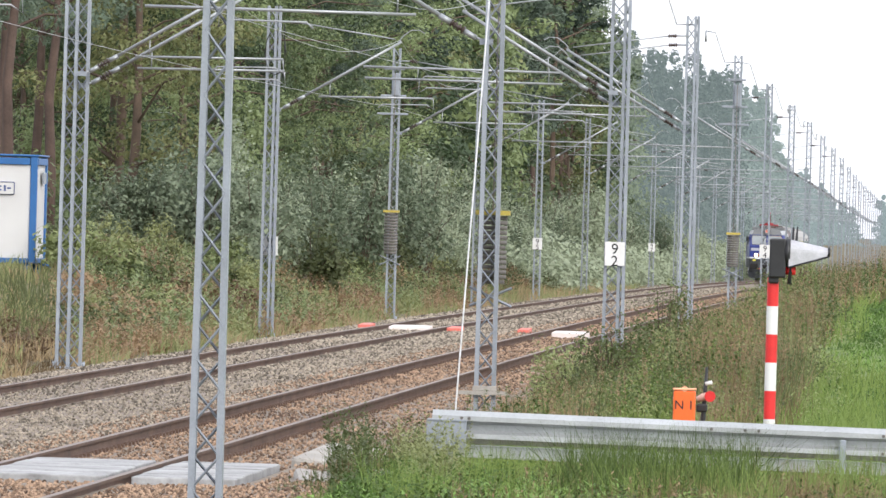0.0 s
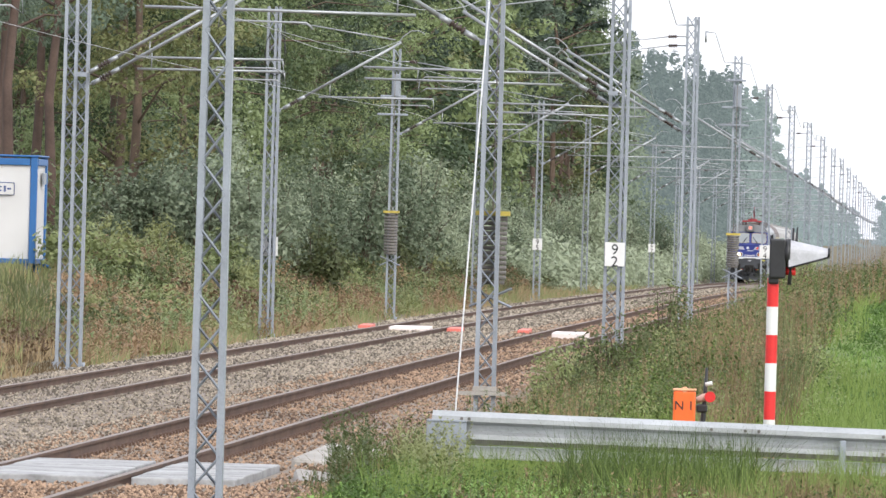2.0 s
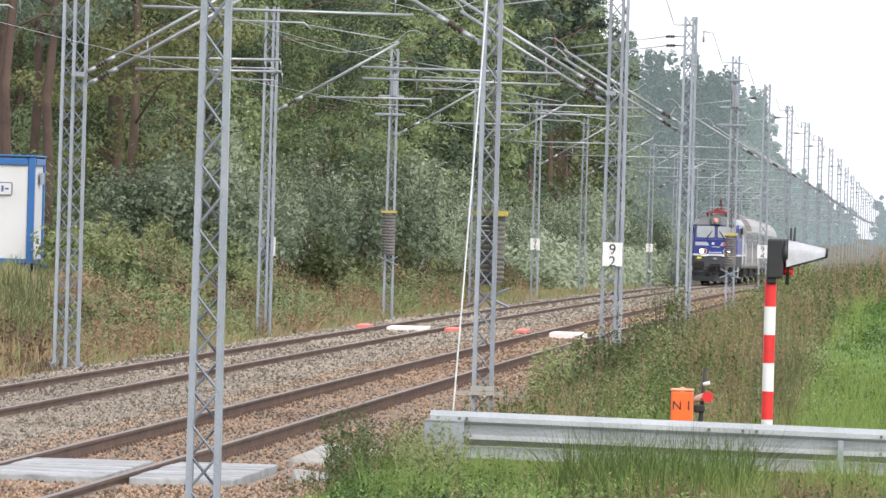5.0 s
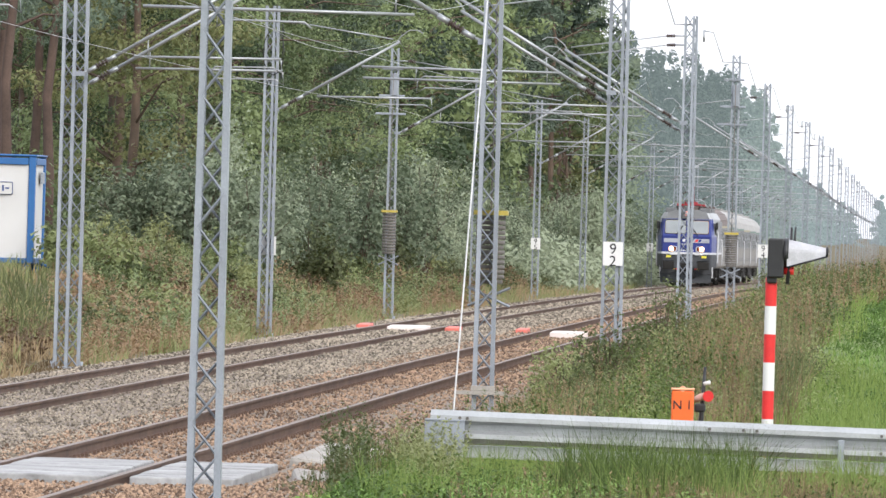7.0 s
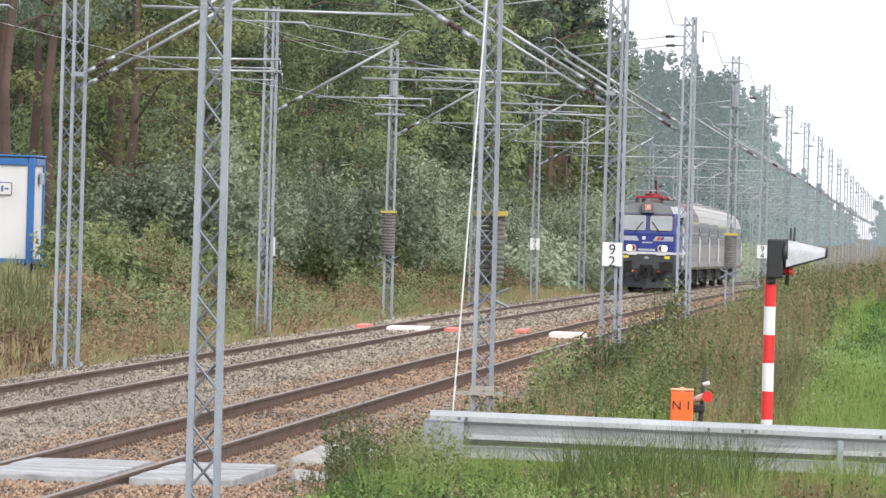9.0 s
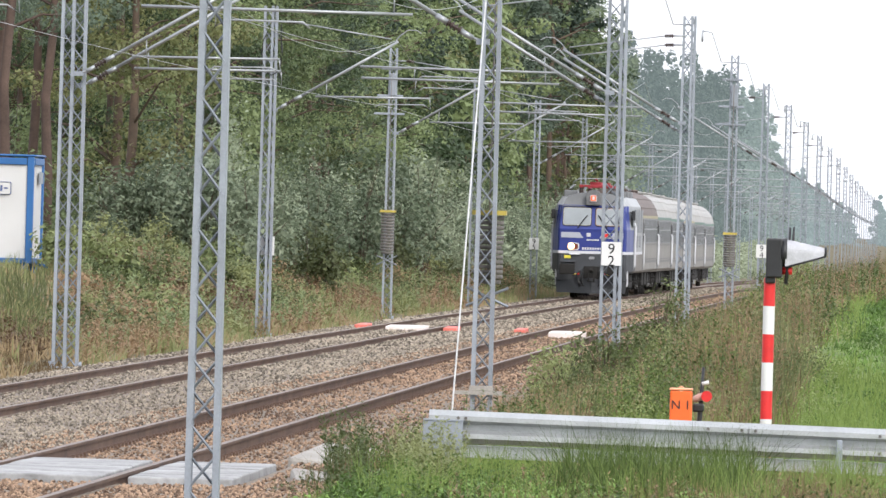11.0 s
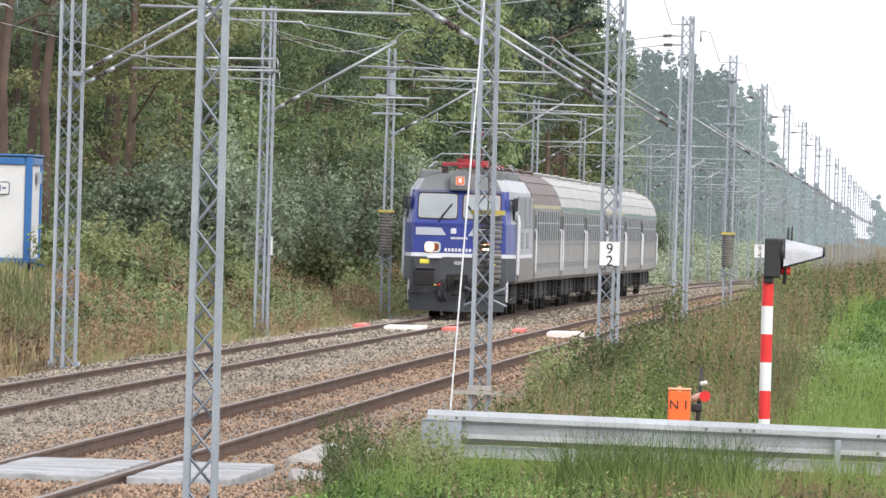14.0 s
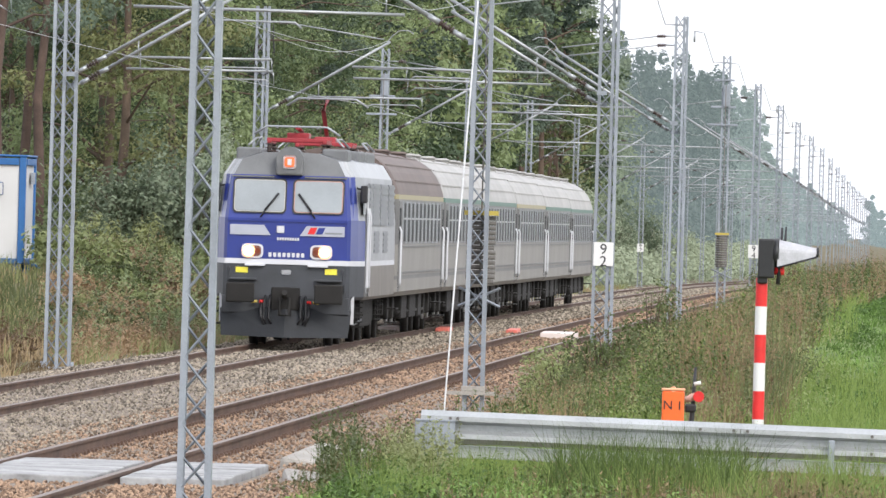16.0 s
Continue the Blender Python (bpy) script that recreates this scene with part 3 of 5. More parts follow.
def build_crossing():
    g = thing("crossing_panels", Matrix(), "pale concrete level crossing panels laid beside the rails", "level crossing", kind="structure")
    for x0, x1, n in ((-9.56, -8.30, 5), (-8.03, -7.0, 5)):
        for i in range(n):
            y0 = 121.4 + 1.6 * i
            bm = bm_new()
            box(bm, x0, x1, y0, y0 + 1.57, -0.16, -0.012 + 0.006 * (i % 2), bevel=0.015)
            for v in bm.verts:
                v.co += Vector((bend(y0)[0], 0, bend(y0)[1]))
            part("panel", bm, PANEL, g)
    for i, (x, y, w, d, a) in enumerate(((-6.30, 124.0, 0.5, 1.6, 5), (-5.62, 124.5, 0.42, 1.8, 14), (-6.55, 133, 0.7, 2.4, -6))):
        bm = bm_new()
        box(bm, -w / 2, w / 2, -d / 2, d / 2, -0.25, 0.09 + 0.03 * i, bevel=0.05)
        ob = tagged(part("concrete_slab", bm, CONCRETE), "weathered concrete slab lying in the weeds", "concrete slab", "loose slabs")
        ob.matrix_basis = Matrix.Translation(at(x, y, -0.1)) @ pose(0, 0, 0, 3, 6, a)


build_crossing()


# ---------------------------------------------------------------- ballast and sleepers
def build_stones():
    rnd = np.random.RandomState(3)
    base = np.array([(1, 0, 0), (-0.5, 0.87, 0), (-0.5, -0.87, 0), (0.3, 0.2, 0.8), (-0.4, -0.1, 0.65), (0.1, 0.0, -0.6)])
    tris = np.array([(0, 1, 3), (1, 4, 3), (1, 2, 4), (2, 0, 3), (2, 3, 4), (0, 5, 1), (1, 5, 2), (2, 5, 0)])
    for nm, m, x0, x1, n1, y0, y1, k in (("ballast_stones", STONE, -15.3, -10.0, 40000, 116, 330, 1.7), ("stained_ballast_stones", STONE_RUST, -10.6, -5.6, 44000, 112, 330, 1.7),
                                         ("far_ballast_stones", STONE, -15.3, -10.3, 15000, 325, 640, 1.2), ("far_stained_ballast_stones", STONE_RUST, -10.3, -6.4, 12000, 325, 640, 1.2)):
        ys = y0 + (y1 - y0) * rnd.rand(n1) ** k
        xs = rnd.uniform(x0, x1, n1)
        keep = np.ones(n1, bool)
        for ax in (TRACK_1, TRACK_2):
            for s in (-0.7525, 0.7525):
                keep &= np.abs(xs - ax - s) > 0.12
        keep &= ~((ys > 121.2) & (ys < 129.6) & (xs > -9.6) & (xs < -6.8))
        keep &= (xs < -6.4) | (ys < 138)
        xs, ys = xs[keep], ys[keep]
        n = len(xs)
        off = xs - TRACK_2
        zz = np.interp(off, (-2.6, -2.0, -1.2, 2.7, 3.1, 4.9, 6.0, 6.5), (-0.58, -0.15, -0.115, -0.105, -0.145, -0.145, -0.16, -0.58))
        zz = np.where((xs > -10.2) & (ys < 121.5), -0.085, zz)
        zz = np.where((xs > -6.9) & (ys < 138), -0.055, zz)
        q = (ys - 200) / 100
        place = np.stack((xs - 0.01723 * q * q, ys, zz - 0.02989 * q * q + 0.008), 1)
        size = rnd.uniform(0.011, 0.029, n) * (1.0 + 0.35 * (ys > 200) + 0.4 * (ys > 260) + 0.5 * (ys > 325))
        p = base[None] * (size[:, None] * rnd.uniform(0.75, 1.3, (n, 3)))[:, None, :] + rnd.uniform(-0.2, 0.2, (n, 6, 3)) * size[:, None, None]
        a = rnd.uniform(0, 6.283, n)
        ca, sa = np.cos(a)[:, None], np.sin(a)[:, None]
        v = np.stack((ca * p[:, :, 0] - sa * p[:, :, 1], sa * p[:, :, 0] + ca * p[:, :, 1], p[:, :, 2]), 2) + place[:, None, :]
        me = bpy.data.meshes.new(nm)
        me.from_pydata(v.reshape(-1, 3).tolist(), [], (tris[None] + 6 * np.arange(n)[:, None, None]).reshape(-1, 3).tolist())
        me.materials.append(m)
        tagged(new(nm, me), "loose grey crushed stone" if m is STONE else "loose rust-stained crushed stone", "ballast", kind="stuff")


build_stones()


def build_sleepers():
    bm = bm_new()
    box(bm, -1.25, 1.25, -0.13, 0.13, -0.36, -0.178, bevel=0.02)
    for s in (-0.7525, 0.7525):
        for d in (-0.115, 0.115):
            box(bm, s + d - 0.04, s + d + 0.04, -0.08, 0.08, -0.18, -0.105, 1)
    me = bpy.data.meshes.new("sleeper")
    bm.to_mesh(me)
    bm.free()
    me.materials.append(CONCRETE)
    me.materials.append(RAIL)
    for tr, ax in zip(TRACKS, (TRACK_1, TRACK_2)):
        y = 100.0
        for i in range(290):
            if not (ax == TRACK_1 and 121.0 < y < 129.5):
                ob = new("sleeper", me)
                ob.parent = tr
                ob.matrix_basis = Matrix.Translation(at(ax, y))
            y += 0.62


# ---------------------------------------------------------------- train
BLUE = mat("cobalt_blue_paint", (0.017, 0.032, 0.20), 0.3, 0, 0.12, 1.5, 0.05)
LOCO_GREY = mat("grey_loco_paint", (0.20, 0.21, 0.225), 0.5, 0, 0.2, 1.2, 0.1)
LOCO_DARK = mat("dark_grey_skirt", (0.042, 0.046, 0.053), 0.6, 0, 0.35, 2, 0.2)
ROOF_GREY = mat("dark_roof_boxes", (0.14, 0.145, 0.15), 0.6, 0, 0.25, 2, 0.2)
LOCO_PALE = mat("pale_grey_side", (0.31, 0.32, 0.335), 0.5, 0, 0.2, 0.8, 0.1)
LOCO_LOW = mat("grimy_lower_side", (0.17, 0.155, 0.14), 0.6, 0, 0.25, 1.5, 0.1)
UNDER = mat("grimy_running_gear", (0.014, 0.013, 0.012), 0.9, 0.0, 0.4, 3, 0.5)
STRIPE = mat("white_stripe_paint", (0.56, 0.57, 0.60), 0.45, 0, 0.08, 3, 0.05)
GLASS = mat("reflecting_cab_glass", (0.25, 0.275, 0.285), 0.06, 0.0, 0.2, 1.0, 0, spec=1.0)
FRAME_RED = mat("reddish_window_gasket", (0.36, 0.20, 0.17), 0.5)
RIM = mat("pale_window_rim", (0.34, 0.33, 0.30), 0.5)
FLASH = mat("pale_grey_flash_paint", (0.36, 0.38, 0.44), 0.45, 0, 0.1, 3, 0.05)
SIDE_WHITE = mat("white_cab_side_paint", (0.36, 0.37, 0.385), 0.45, 0, 0.15, 1.5, 0.05)
RECESS = mat("dark_lamp_recess", (0.16, 0.05, 0.03), 0.3)
MARKER = mat("yellow_marker", (0.72, 0.64, 0.06), 0.5)
PANTO = mat("red_pantograph_paint", (0.30, 0.022, 0.03), 0.5, 0, 0.2, 4, 0.1)
LAMP = glow("lit_headlamp", (1.0, 0.74, 0.46), 30)
# orange emission that imitates the headlamp's halo
HALO = glow("headlamp_halo_glow", (1.0, 0.46, 0.22), 1.1)
AMBER = mat("dark_amber_lens", (0.20, 0.045, 0.02), 0.2)
ROUTE = glow("lit_orange_indicator", (0.75, 0.16, 0.05), 0.25)
COACH_LOW = mat("pale_coach_side", (0.225, 0.215, 0.195), 0.55, 0, 0.18, 0.5, 0.1, 12)
COACH_BAND = mat("grey_window_band", (0.13, 0.128, 0.125), 0.5, 0, 0.25, 0.6, 0.1, 12)
COACH_ROOF = mat("pale_coach_roof", (0.36, 0.35, 0.335), 0.6, 0, 0.16, 0.5, 0.1, 10)
BROWN_ROOF = mat("brown_coach_roof", (0.125, 0.092, 0.08), 0.6, 0, 0.18, 0.5, 0.1, 10)
COACH_GLASS = mat("tinted_coach_glass", (0.02, 0.023, 0.027), 0.45, 0, 0.3, 1.0, 0, spec=0.06)
GREEN_LINE = mat("green_line_paint", (0.05, 0.13, 0.09), 0.5, 0, 0.15, 2, 0)
YELLOW_LINE = mat("yellow_line_paint", (0.29, 0.25, 0.13), 0.5, 0, 0.15, 2, 0)


def shell(bm, half, stations, pick, shift=None):
    """Loft a body: half profile (x, z) mirrored, at stations (y, width factor)."""
    prof = [(x, z) for x, z in half] + [(-x, z) for x, z in half[::-1] if x > 1e-6]
    rings = []
    for y, f in stations:
        rings.append([bm.verts.new((x * f, y + (shift(y, z) if shift else 0), z)) for x, z in prof])
    n = len(prof)
    for a, b in zip(rings, rings[1:]):
        for j in range(n - 1):
            f = bm.faces.new((a[j], b[j], b[j + 1], a[j + 1]))
            c = f.calc_center_median()
            f.material_index = pick(c, False)
        f = bm.faces.new((a[n - 1], b[n - 1], b[0], a[0]))
        f.material_index = pick(f.calc_center_median(), False)
    h = n // 2
    for r in (rings[0], rings[-1]):
        for j in range(h):
            if j + 1 < n - 1 - j:
                q = [r[j], r[j + 1], r[n - 2 - j], r[n - 1 - j]]
                q = [v for i, v in enumerate(q) if v not in q[:i]]
                if len(q) > 2:
                    f = bm.faces.new(q if r is rings[0] else q[::-1])
                    f.material_index = pick(f.calc_center_median(), True)


def slab(name, x0, x1, z0, z1, y, d, m, parent, label="", lean=0.0, skew=0.0, bevel=0.012):
    """A thin plate on a face that looks along -y; lean moves its upper edge back."""
    bm = bm_new()
    vs = box(bm, x0, x1, y - d, y, z0, z1)
    for v in vs:
        k = (v.co.z - z0) / (z1 - z0)
        v.co.y += lean * k
        v.co.x += skew * k
    if bevel:
        bmesh.ops.bevel(bm, geom=list(bm.edges), offset=bevel, segments=2, affect="EDGES", profile=0.5)
    return part(name, bm, m, parent, label)


def prism(name, outline, y, d, m, parent, label="", slope=0.0, foot=0.0):
    """A plate with an outline of (x, z) on a face that looks along -y and leans back by slope above foot."""
    bm = bm_new()
    front = [bm.verts.new((x, y - d + slope * (z - foot), z)) for x, z in outline]
    back = [bm.verts.new((x, y + slope * (z - foot), z)) for x, z in outline]
    n = len(front)
    bm.faces.new(front)
    bm.faces.new(back[::-1])
    for k in range(n):
        bm.faces.new((front[k], back[k], back[(k + 1) % n], front[(k + 1) % n]))
    bmesh.ops.recalc_face_normals(bm, faces=bm.faces[:])
    return part(name, bm, m, parent, label)


def rounded(x0, x1, z0, z1, r):
    """Outline of a rectangle with rounded corners."""
    out = []
    for cx, cz, a0 in ((x1 - r, z1 - r, 0), (x0 + r, z1 - r, 90), (x0 + r, z0 + r, 180), (x1 - r, z0 + r, 270)):
        for k in range(5):
            a = radians(a0 + 22.5 * k)
            out.append((cx + r * math.cos(a), cz + r * math.sin(a)))
    return out


def bogie(parent, y, wheels, r=0.6):
    bm = bm_new()
    for s in (-1, 1):
        box(bm, s * 1.02 - 0.07, s * 1.02 + 0.07, y - wheels[-1] - 0.5, y + wheels[-1] + 0.5, 0.5, 0.78, bevel=0.03)
        for w in wheels:
            for d in (-w, w):
                box(bm, s * 1.08 - 0.1, s * 1.08 + 0.1, y + d - 0.2, y + d + 0.2, 0.42, 0.9, bevel=0.03)
                tube(bm, ((s * 1.12, y + d + 0.28, 0.45), (s * 1.12, y + d + 0.28, 0.85)), 0.08)
    box(bm, -1.0, 1.0, y - 0.25, y + 0.25, 0.5, 0.8)
    bo = part("bogie", bm, UNDER, parent)
    for w in wheels:
        for d in (-w, w):
            bm = bm_new()
            for s in (-1, 1):
                tube(bm, ((s * 0.68, y + d, r), (s * 0.82, y + d, r)), r, 20)
                tube(bm, ((s * 0.66, y + d, r), (s * 0.69, y + d, r)), r + 0.03, 20)
            tube(bm, ((-0.7, y + d, r), (0.7, y + d, r)), 0.09, 8)
            part("wheelset", bm, UNDER, bo)


def build_loco():
    lo = thing("electric_locomotive", Matrix(), "blue and grey electric locomotive with red pantograph gear and lit headlights", "locomotive")

    def lean(y, z):
        return max(0.0, z - 2.45) * 0.36 if y < 0.4 else 0.0
    half = ((0.97, 0.93), (1.0, 0.99), (1.0, 1.60), (1.0, 1.70), (0.995, 2.5), (0.93, 3.36), (0.80, 3.66), (0.45, 3.80), (0, 3.83))
    half = [(x * 1.48, z) for x, z in half]

    def pick(c, cap):
        if c.z > 3.36:
            return 7 if c.z < 3.66 and abs(c.x) > 0.9 and c.y > 0.3 else 6 if c.y < 1.2 else 1
        if c.z < 1.6:
            return 2 if c.y < 1.6 else 5
        if c.z < 1.7:
            return 4
        return 0 if c.y < (0.9 if c.z > 2.5 else 1.55) else 3
    bm = bm_new()
    shell(bm, half, ((0.0, 0.80), (0.10, 0.845), (0.30, 0.87), (0.75, 0.925), (1.5, 0.995), (2.6, 1.0), (14.0, 1.0), (15.2, 0.98), (16.6, 0.84)), pick, lean)
    body = part("body", bm, [BLUE, LOCO_GREY, LOCO_DARK, LOCO_PALE, STRIPE, LOCO_LOW, ROOF_GREY, SIDE_WHITE], lo)

    def face(z):
        return max(0.0, z - 2.45) * 0.36
    # windscreens
    for s in (-1, 1):
        x0, x1 = (-1.10, -0.04) if s < 0 else (0.08, 1.10)
        fr = prism("windscreen_frame", rounded(x0, x1, 2.60, 3.29, 0.085), face(2.60), 0.028, BLACK, lo, "dark rubber window frame", 0.36, 2.60)
        prism("window_rim", rounded(x0 + 0.028, x1 - 0.028, 2.628, 3.262, 0.075), face(2.628) - 0.026, 0.008, RIM if s < 0 else FRAME_RED, fr, "pale window rim" if s < 0 else "reddish window rim", 0.36, 2.628)
        prism("windscreen", rounded(x0 + 0.045, x1 - 0.045, 2.645, 3.245, 0.065), face(2.645) - 0.032, 0.008, GLASS, fr, "pale reflecting cab glass", 0.36, 2.645)
        bm = bm_new()
        tube(bm, ((s * 0.54, face(2.5) - 0.05, 2.52), (s * 0.36, face(2.8) - 0.07, 2.8)), 0.016)
        tube(bm, ((s * 0.46, face(2.66) - 0.075, 2.66), (s * 0.20, face(2.98) - 0.075, 3.0)), 0.022)
        part("wiper", bm, BLACK, lo)
        # lamps
        hx = s * 0.68
        hd = prism("headlight", rounded(hx - 0.215, hx + 0.215, 1.715, 1.995, 0.09), 0.02, 0.07, STRIPE, lo, "pale headlight housing")
        prism("recess", rounded(hx - 0.175, hx + 0.175, 1.75, 1.96, 0.07), -0.045, 0.015, RECESS, hd)
        # added disc, glowing in place of the halo round the lens
        bm = bm_new()
        tube(bm, ((hx + s * 0.07, -0.075, 1.855), (hx + s * 0.07, -0.05, 1.855)), 0.13, 18)
        part("halo_disc", bm, HALO, hd, "glowing disc imitating the halo round the lamp")
        for k, (dx, rr, mm, nm) in enumerate(((s * 0.07, 0.088, LAMP, "lamp_lens"), (-s * 0.1, 0.055, AMBER, "tail_lamp"))):
            bm = bm_new()
            tube(bm, ((hx + dx, -0.085, 1.855), (hx + dx, -0.03, 1.855)), rr, 16)
            part(nm, bm, mm, hd, "lit warm white lamp" if k == 0 else "")
        # plates, buffers, hoses, mirrors
        slab("yellow_plate", s * 0.88 - 0.12, s * 0.88 + 0.12, 1.42, 1.53, -0.002, 0.015, MARKER, lo, "small yellow marker plate", bevel=0)
        bm = bm_new()
        box(bm, s * 0.87 - 0.28, s * 0.87 + 0.28, -0.56, -0.48, 0.84, 1.22, bevel=0.03)
        tube(bm, ((s * 0.87, -0.5, 1.03), (s * 0.87, -0.1, 1.03)), 0.10, 12)
        tube(bm, ((s * 0.87, -0.2, 1.03), (s * 0.87, 0.0, 1.03)), 0.16, 12)
        part("buffer", bm, UNDER, lo, "dark grimy buffer")
        bm = bm_new()
        tube(bm, ((s * 0.42, -0.06, 0.86), (s * 0.5, -0.12, 0.86)), 0.035)
        part("brake_cock", bm, RED, lo, "red brake cock")
        bm = bm_new()
        tube(bm, ((s * 0.56, -0.06, 0.86), (s * 0.66, -0.12, 0.85)), 0.03)
        part("brake_cock", bm, YELLOW, lo, "yellow brake cock")
        bm = bm_new()
        tube(bm, ((s * 0.47, -0.1, 0.84), (s * 0.47, -0.2, 0.6), (s * 0.42, -0.15, 0.4), (s * 0.32, -0.08, 0.6)), 0.03)
        part("brake_hose", bm, BLACK, lo)
        bm = bm_new()
        box(bm, s * 1.46 - 0.07, s * 1.46 + 0.07, 0.75, 0.9, 2.85, 3.2, bevel=0.03)
        tube(bm, ((s * 1.3, 0.85, 3.15), (s * 1.46, 0.82, 3.1)), 0.02)
        part("mirror", bm, BLACK, lo, "black cab mirror")
        for y in (1.55, 2.35):
            bm = bm_new()
            tube(bm, ((s * 1.5, y, 1.0), (s * 1.53, y, 1.2), (s * 1.53, y, 2.6), (s * 1.5, y, 2.75)), 0.022)
            part("handrail", bm, STRIPE, lo, "white painted handrail")
        bm = bm_new()
        box(bm, s * 1.452 - 0.02, s * 1.452 + 0.02, 1.0, 1.45, 2.62, 3.2, bevel=0.015)
        part("side_window", bm, GLASS, lo)
        for y0, y1, z0, z1 in ((2.75, 4.1, 2.4, 3.25), (4.3, 7.0, 2.4, 3.25), (7.6, 10.6, 2.4, 3.25), (11.2, 13.6, 2.4, 3.25), (5.0, 7.2, 1.85, 2.3), (9, 11, 1.85, 2.3)):
            bm = bm_new()
            box(bm, s * 1.462 - 0.02, s * 1.462 + 0.02, y0, y1, z0, z1)
            n = 7 if z0 > 2.3 else 4
            for k in range(n):
                z = z0 + (z1 - z0) * (k + 0.5) / n
                box(bm, s * 1.485 - 0.012, s * 1.485 + 0.012, y0, y1, z - 0.03, z + 0.02)
            part("louvre", bm, LOCO_GREY, lo, "grey ventilation louvre")
    # white band, slanted flashes with a plain emblem, lettering as bars
    slab("front_band", -1.22, 1.22, 1.60, 1.69, -0.004, 0.014, STRIPE, lo, "white painted band", bevel=0)
    prism("flash", ((-1.13, 2.17), (-0.33, 2.17), (-0.46, 2.37), (-1.13, 2.37)), -0.004, 0.014, FLASH, lo, "pale grey flash with a slanted end")
    fl = prism("flash", ((0.25, 2.17), (1.13, 2.17), (1.13, 2.37), (0.38, 2.37)), -0.004, 0.014, FLASH, lo, "pale grey flash with a red and blue emblem")
    for x, m in ((0.40, RED), (0.56, BLUE)):
        slab("emblem", x, x + 0.13, 2.21, 2.34, -0.02, 0.004, m, fl, skew=0.06, bevel=0)
    slab("emblem_bar", 0.74, 1.08, 2.215, 2.25, -0.02, 0.004, LOCO_GREY, fl, bevel=0)
    for i in range(8):
        slab("lettering_bar", -0.36 + i * 0.092, -0.30 + i * 0.092, 1.745, 1.83, -0.002, 0.012, STRIPE, lo, bevel=0)
    for i in range(9):
        slab("lettering_bar", -0.2 + i * 0.05, -0.165 + i * 0.05, 2.075, 2.13, -0.002, 0.012, STRIPE, lo, bevel=0)
    slab("emblem", -0.26 + 0.05, -0.11 + 0.05, 2.22, 2.36, -0.002, 0.02, STRIPE, lo, "small pale crest", bevel=0.02)
    slab("emblem", -0.1, 0.1, 1.4, 1.5, -0.002, 0.02, LOCO_PALE, lo, "small oval works plate", bevel=0.03)
    # route indicator
    bm = bm_new()
    box(bm, -0.27, 0.27, 0.14, 0.9, 3.36, 3.72, bevel=0.04)
    tube(bm, ((0, 0.125, 3.66), (0, 0.88, 3.66)), 0.265, 20)
    ind = part("route_indicator", bm, ROOF_GREY, lo, "grey rounded lamp pod")
    slab("rim", -0.13, 0.13, 3.49, 3.75, 0.13, 0.03, STRIPE, ind, bevel=0.05)
    slab("indicator_lamp", -0.095, 0.095, 3.525, 3.715, 0.098, 0.02, ROUTE, ind, "lit orange indicator", bevel=0.03)
    slab("indicator_bar", -0.04, 0.04, 3.56, 3.68, 0.076, 0.006, STRIPE, ind, bevel=0)
    slab("crease", -1.19, 1.19, 2.44, 2.47, 0.0, 0.012, BLUE, lo, bevel=0)
    for s in (-1, 1):
        slab("rain_strip", s * 0.72 - 0.42, s * 0.72 + 0.42, 3.31, 3.34, face(3.31), 0.03, ROOF_GREY, lo, bevel=0)
        slab("kick_ledge", s * 0.84 - 0.26, s * 0.84 + 0.26, 1.28, 1.32, 0.0, 0.16, LOCO_DARK, lo, "dark shunter's ledge", bevel=0.008)
        slab("step_plate", s * 0.62 - 0.2, s * 0.62 + 0.2, 1.56, 1.60, 0.0, 0.09, STRIPE, lo, "pale step under the headlight", bevel=0.006)
        for x in (0.30, 0.40):
            bm = bm_new()
            tube(bm, ((s * x, -0.05, 0.98), (s * x, -0.16, 0.86), (s * (x + 0.03), -0.2, 0.55), (s * (x - 0.04), -0.16, 0.42)), 0.026, 6)
            part("air_hose", bm, BLACK, lo)
        bm = bm_new()
        tube(bm, ((s * 1.12, -0.02, 1.52), (s * 1.12, -0.1, 1.5), (s * 1.14, -0.1, 1.1), (s * 1.12, -0.02, 1.05)), 0.018, 6)
        part("shunter_handle", bm, LOCO_DARK, lo)
        for z in (0.38, 0.62, 0.86):
            bm = bm_new()
            box(bm, s * 1.36 - 0.1, s * 1.36 + 0.1, 1.62, 2.05, z, z + 0.03)
            part("cab_step", bm, UNDER, lo)
        bm = bm_new()
        box(bm, s * 1.30 - 0.03, s * 1.30 + 0.03, 0.42, 0.50, 0.45, 1.0)
        part("white_guide", bm, STRIPE, lo, "white painted edge strip")
        bm = bm_new()
        box(bm, s * 1.485 - 0.012, s * 1.485 + 0.012, 1.62, 2.28, 1.05, 3.15, bevel=0.01)
        part("cab_door", bm, SIDE_WHITE, lo, "pale cab door")
        for y in (2.9, 3.9, 4.9, 11.8, 12.8, 13.8):
            bm = bm_new()
            insulator(bm, (s * 1.2, y, 0.42), (s * 1.2, y, 0.9), 0.1, 5)
            part("coil_spring", bm, UNDER, lo)
        bm = bm_new()
        tube(bm, ((s * 1.22, 1.0, 0.52), (s * 1.22, 2.4, 0.42), (s * 1.22, 5.8, 0.5)), 0.03, 6)
        part("brake_rod", bm, LOCO_DARK, lo)
    # coupling and snow plough
    bm = bm_new()
    box(bm, -0.28, 0.28, -0.06, 0.02, 0.7, 1.15, bevel=0.02)
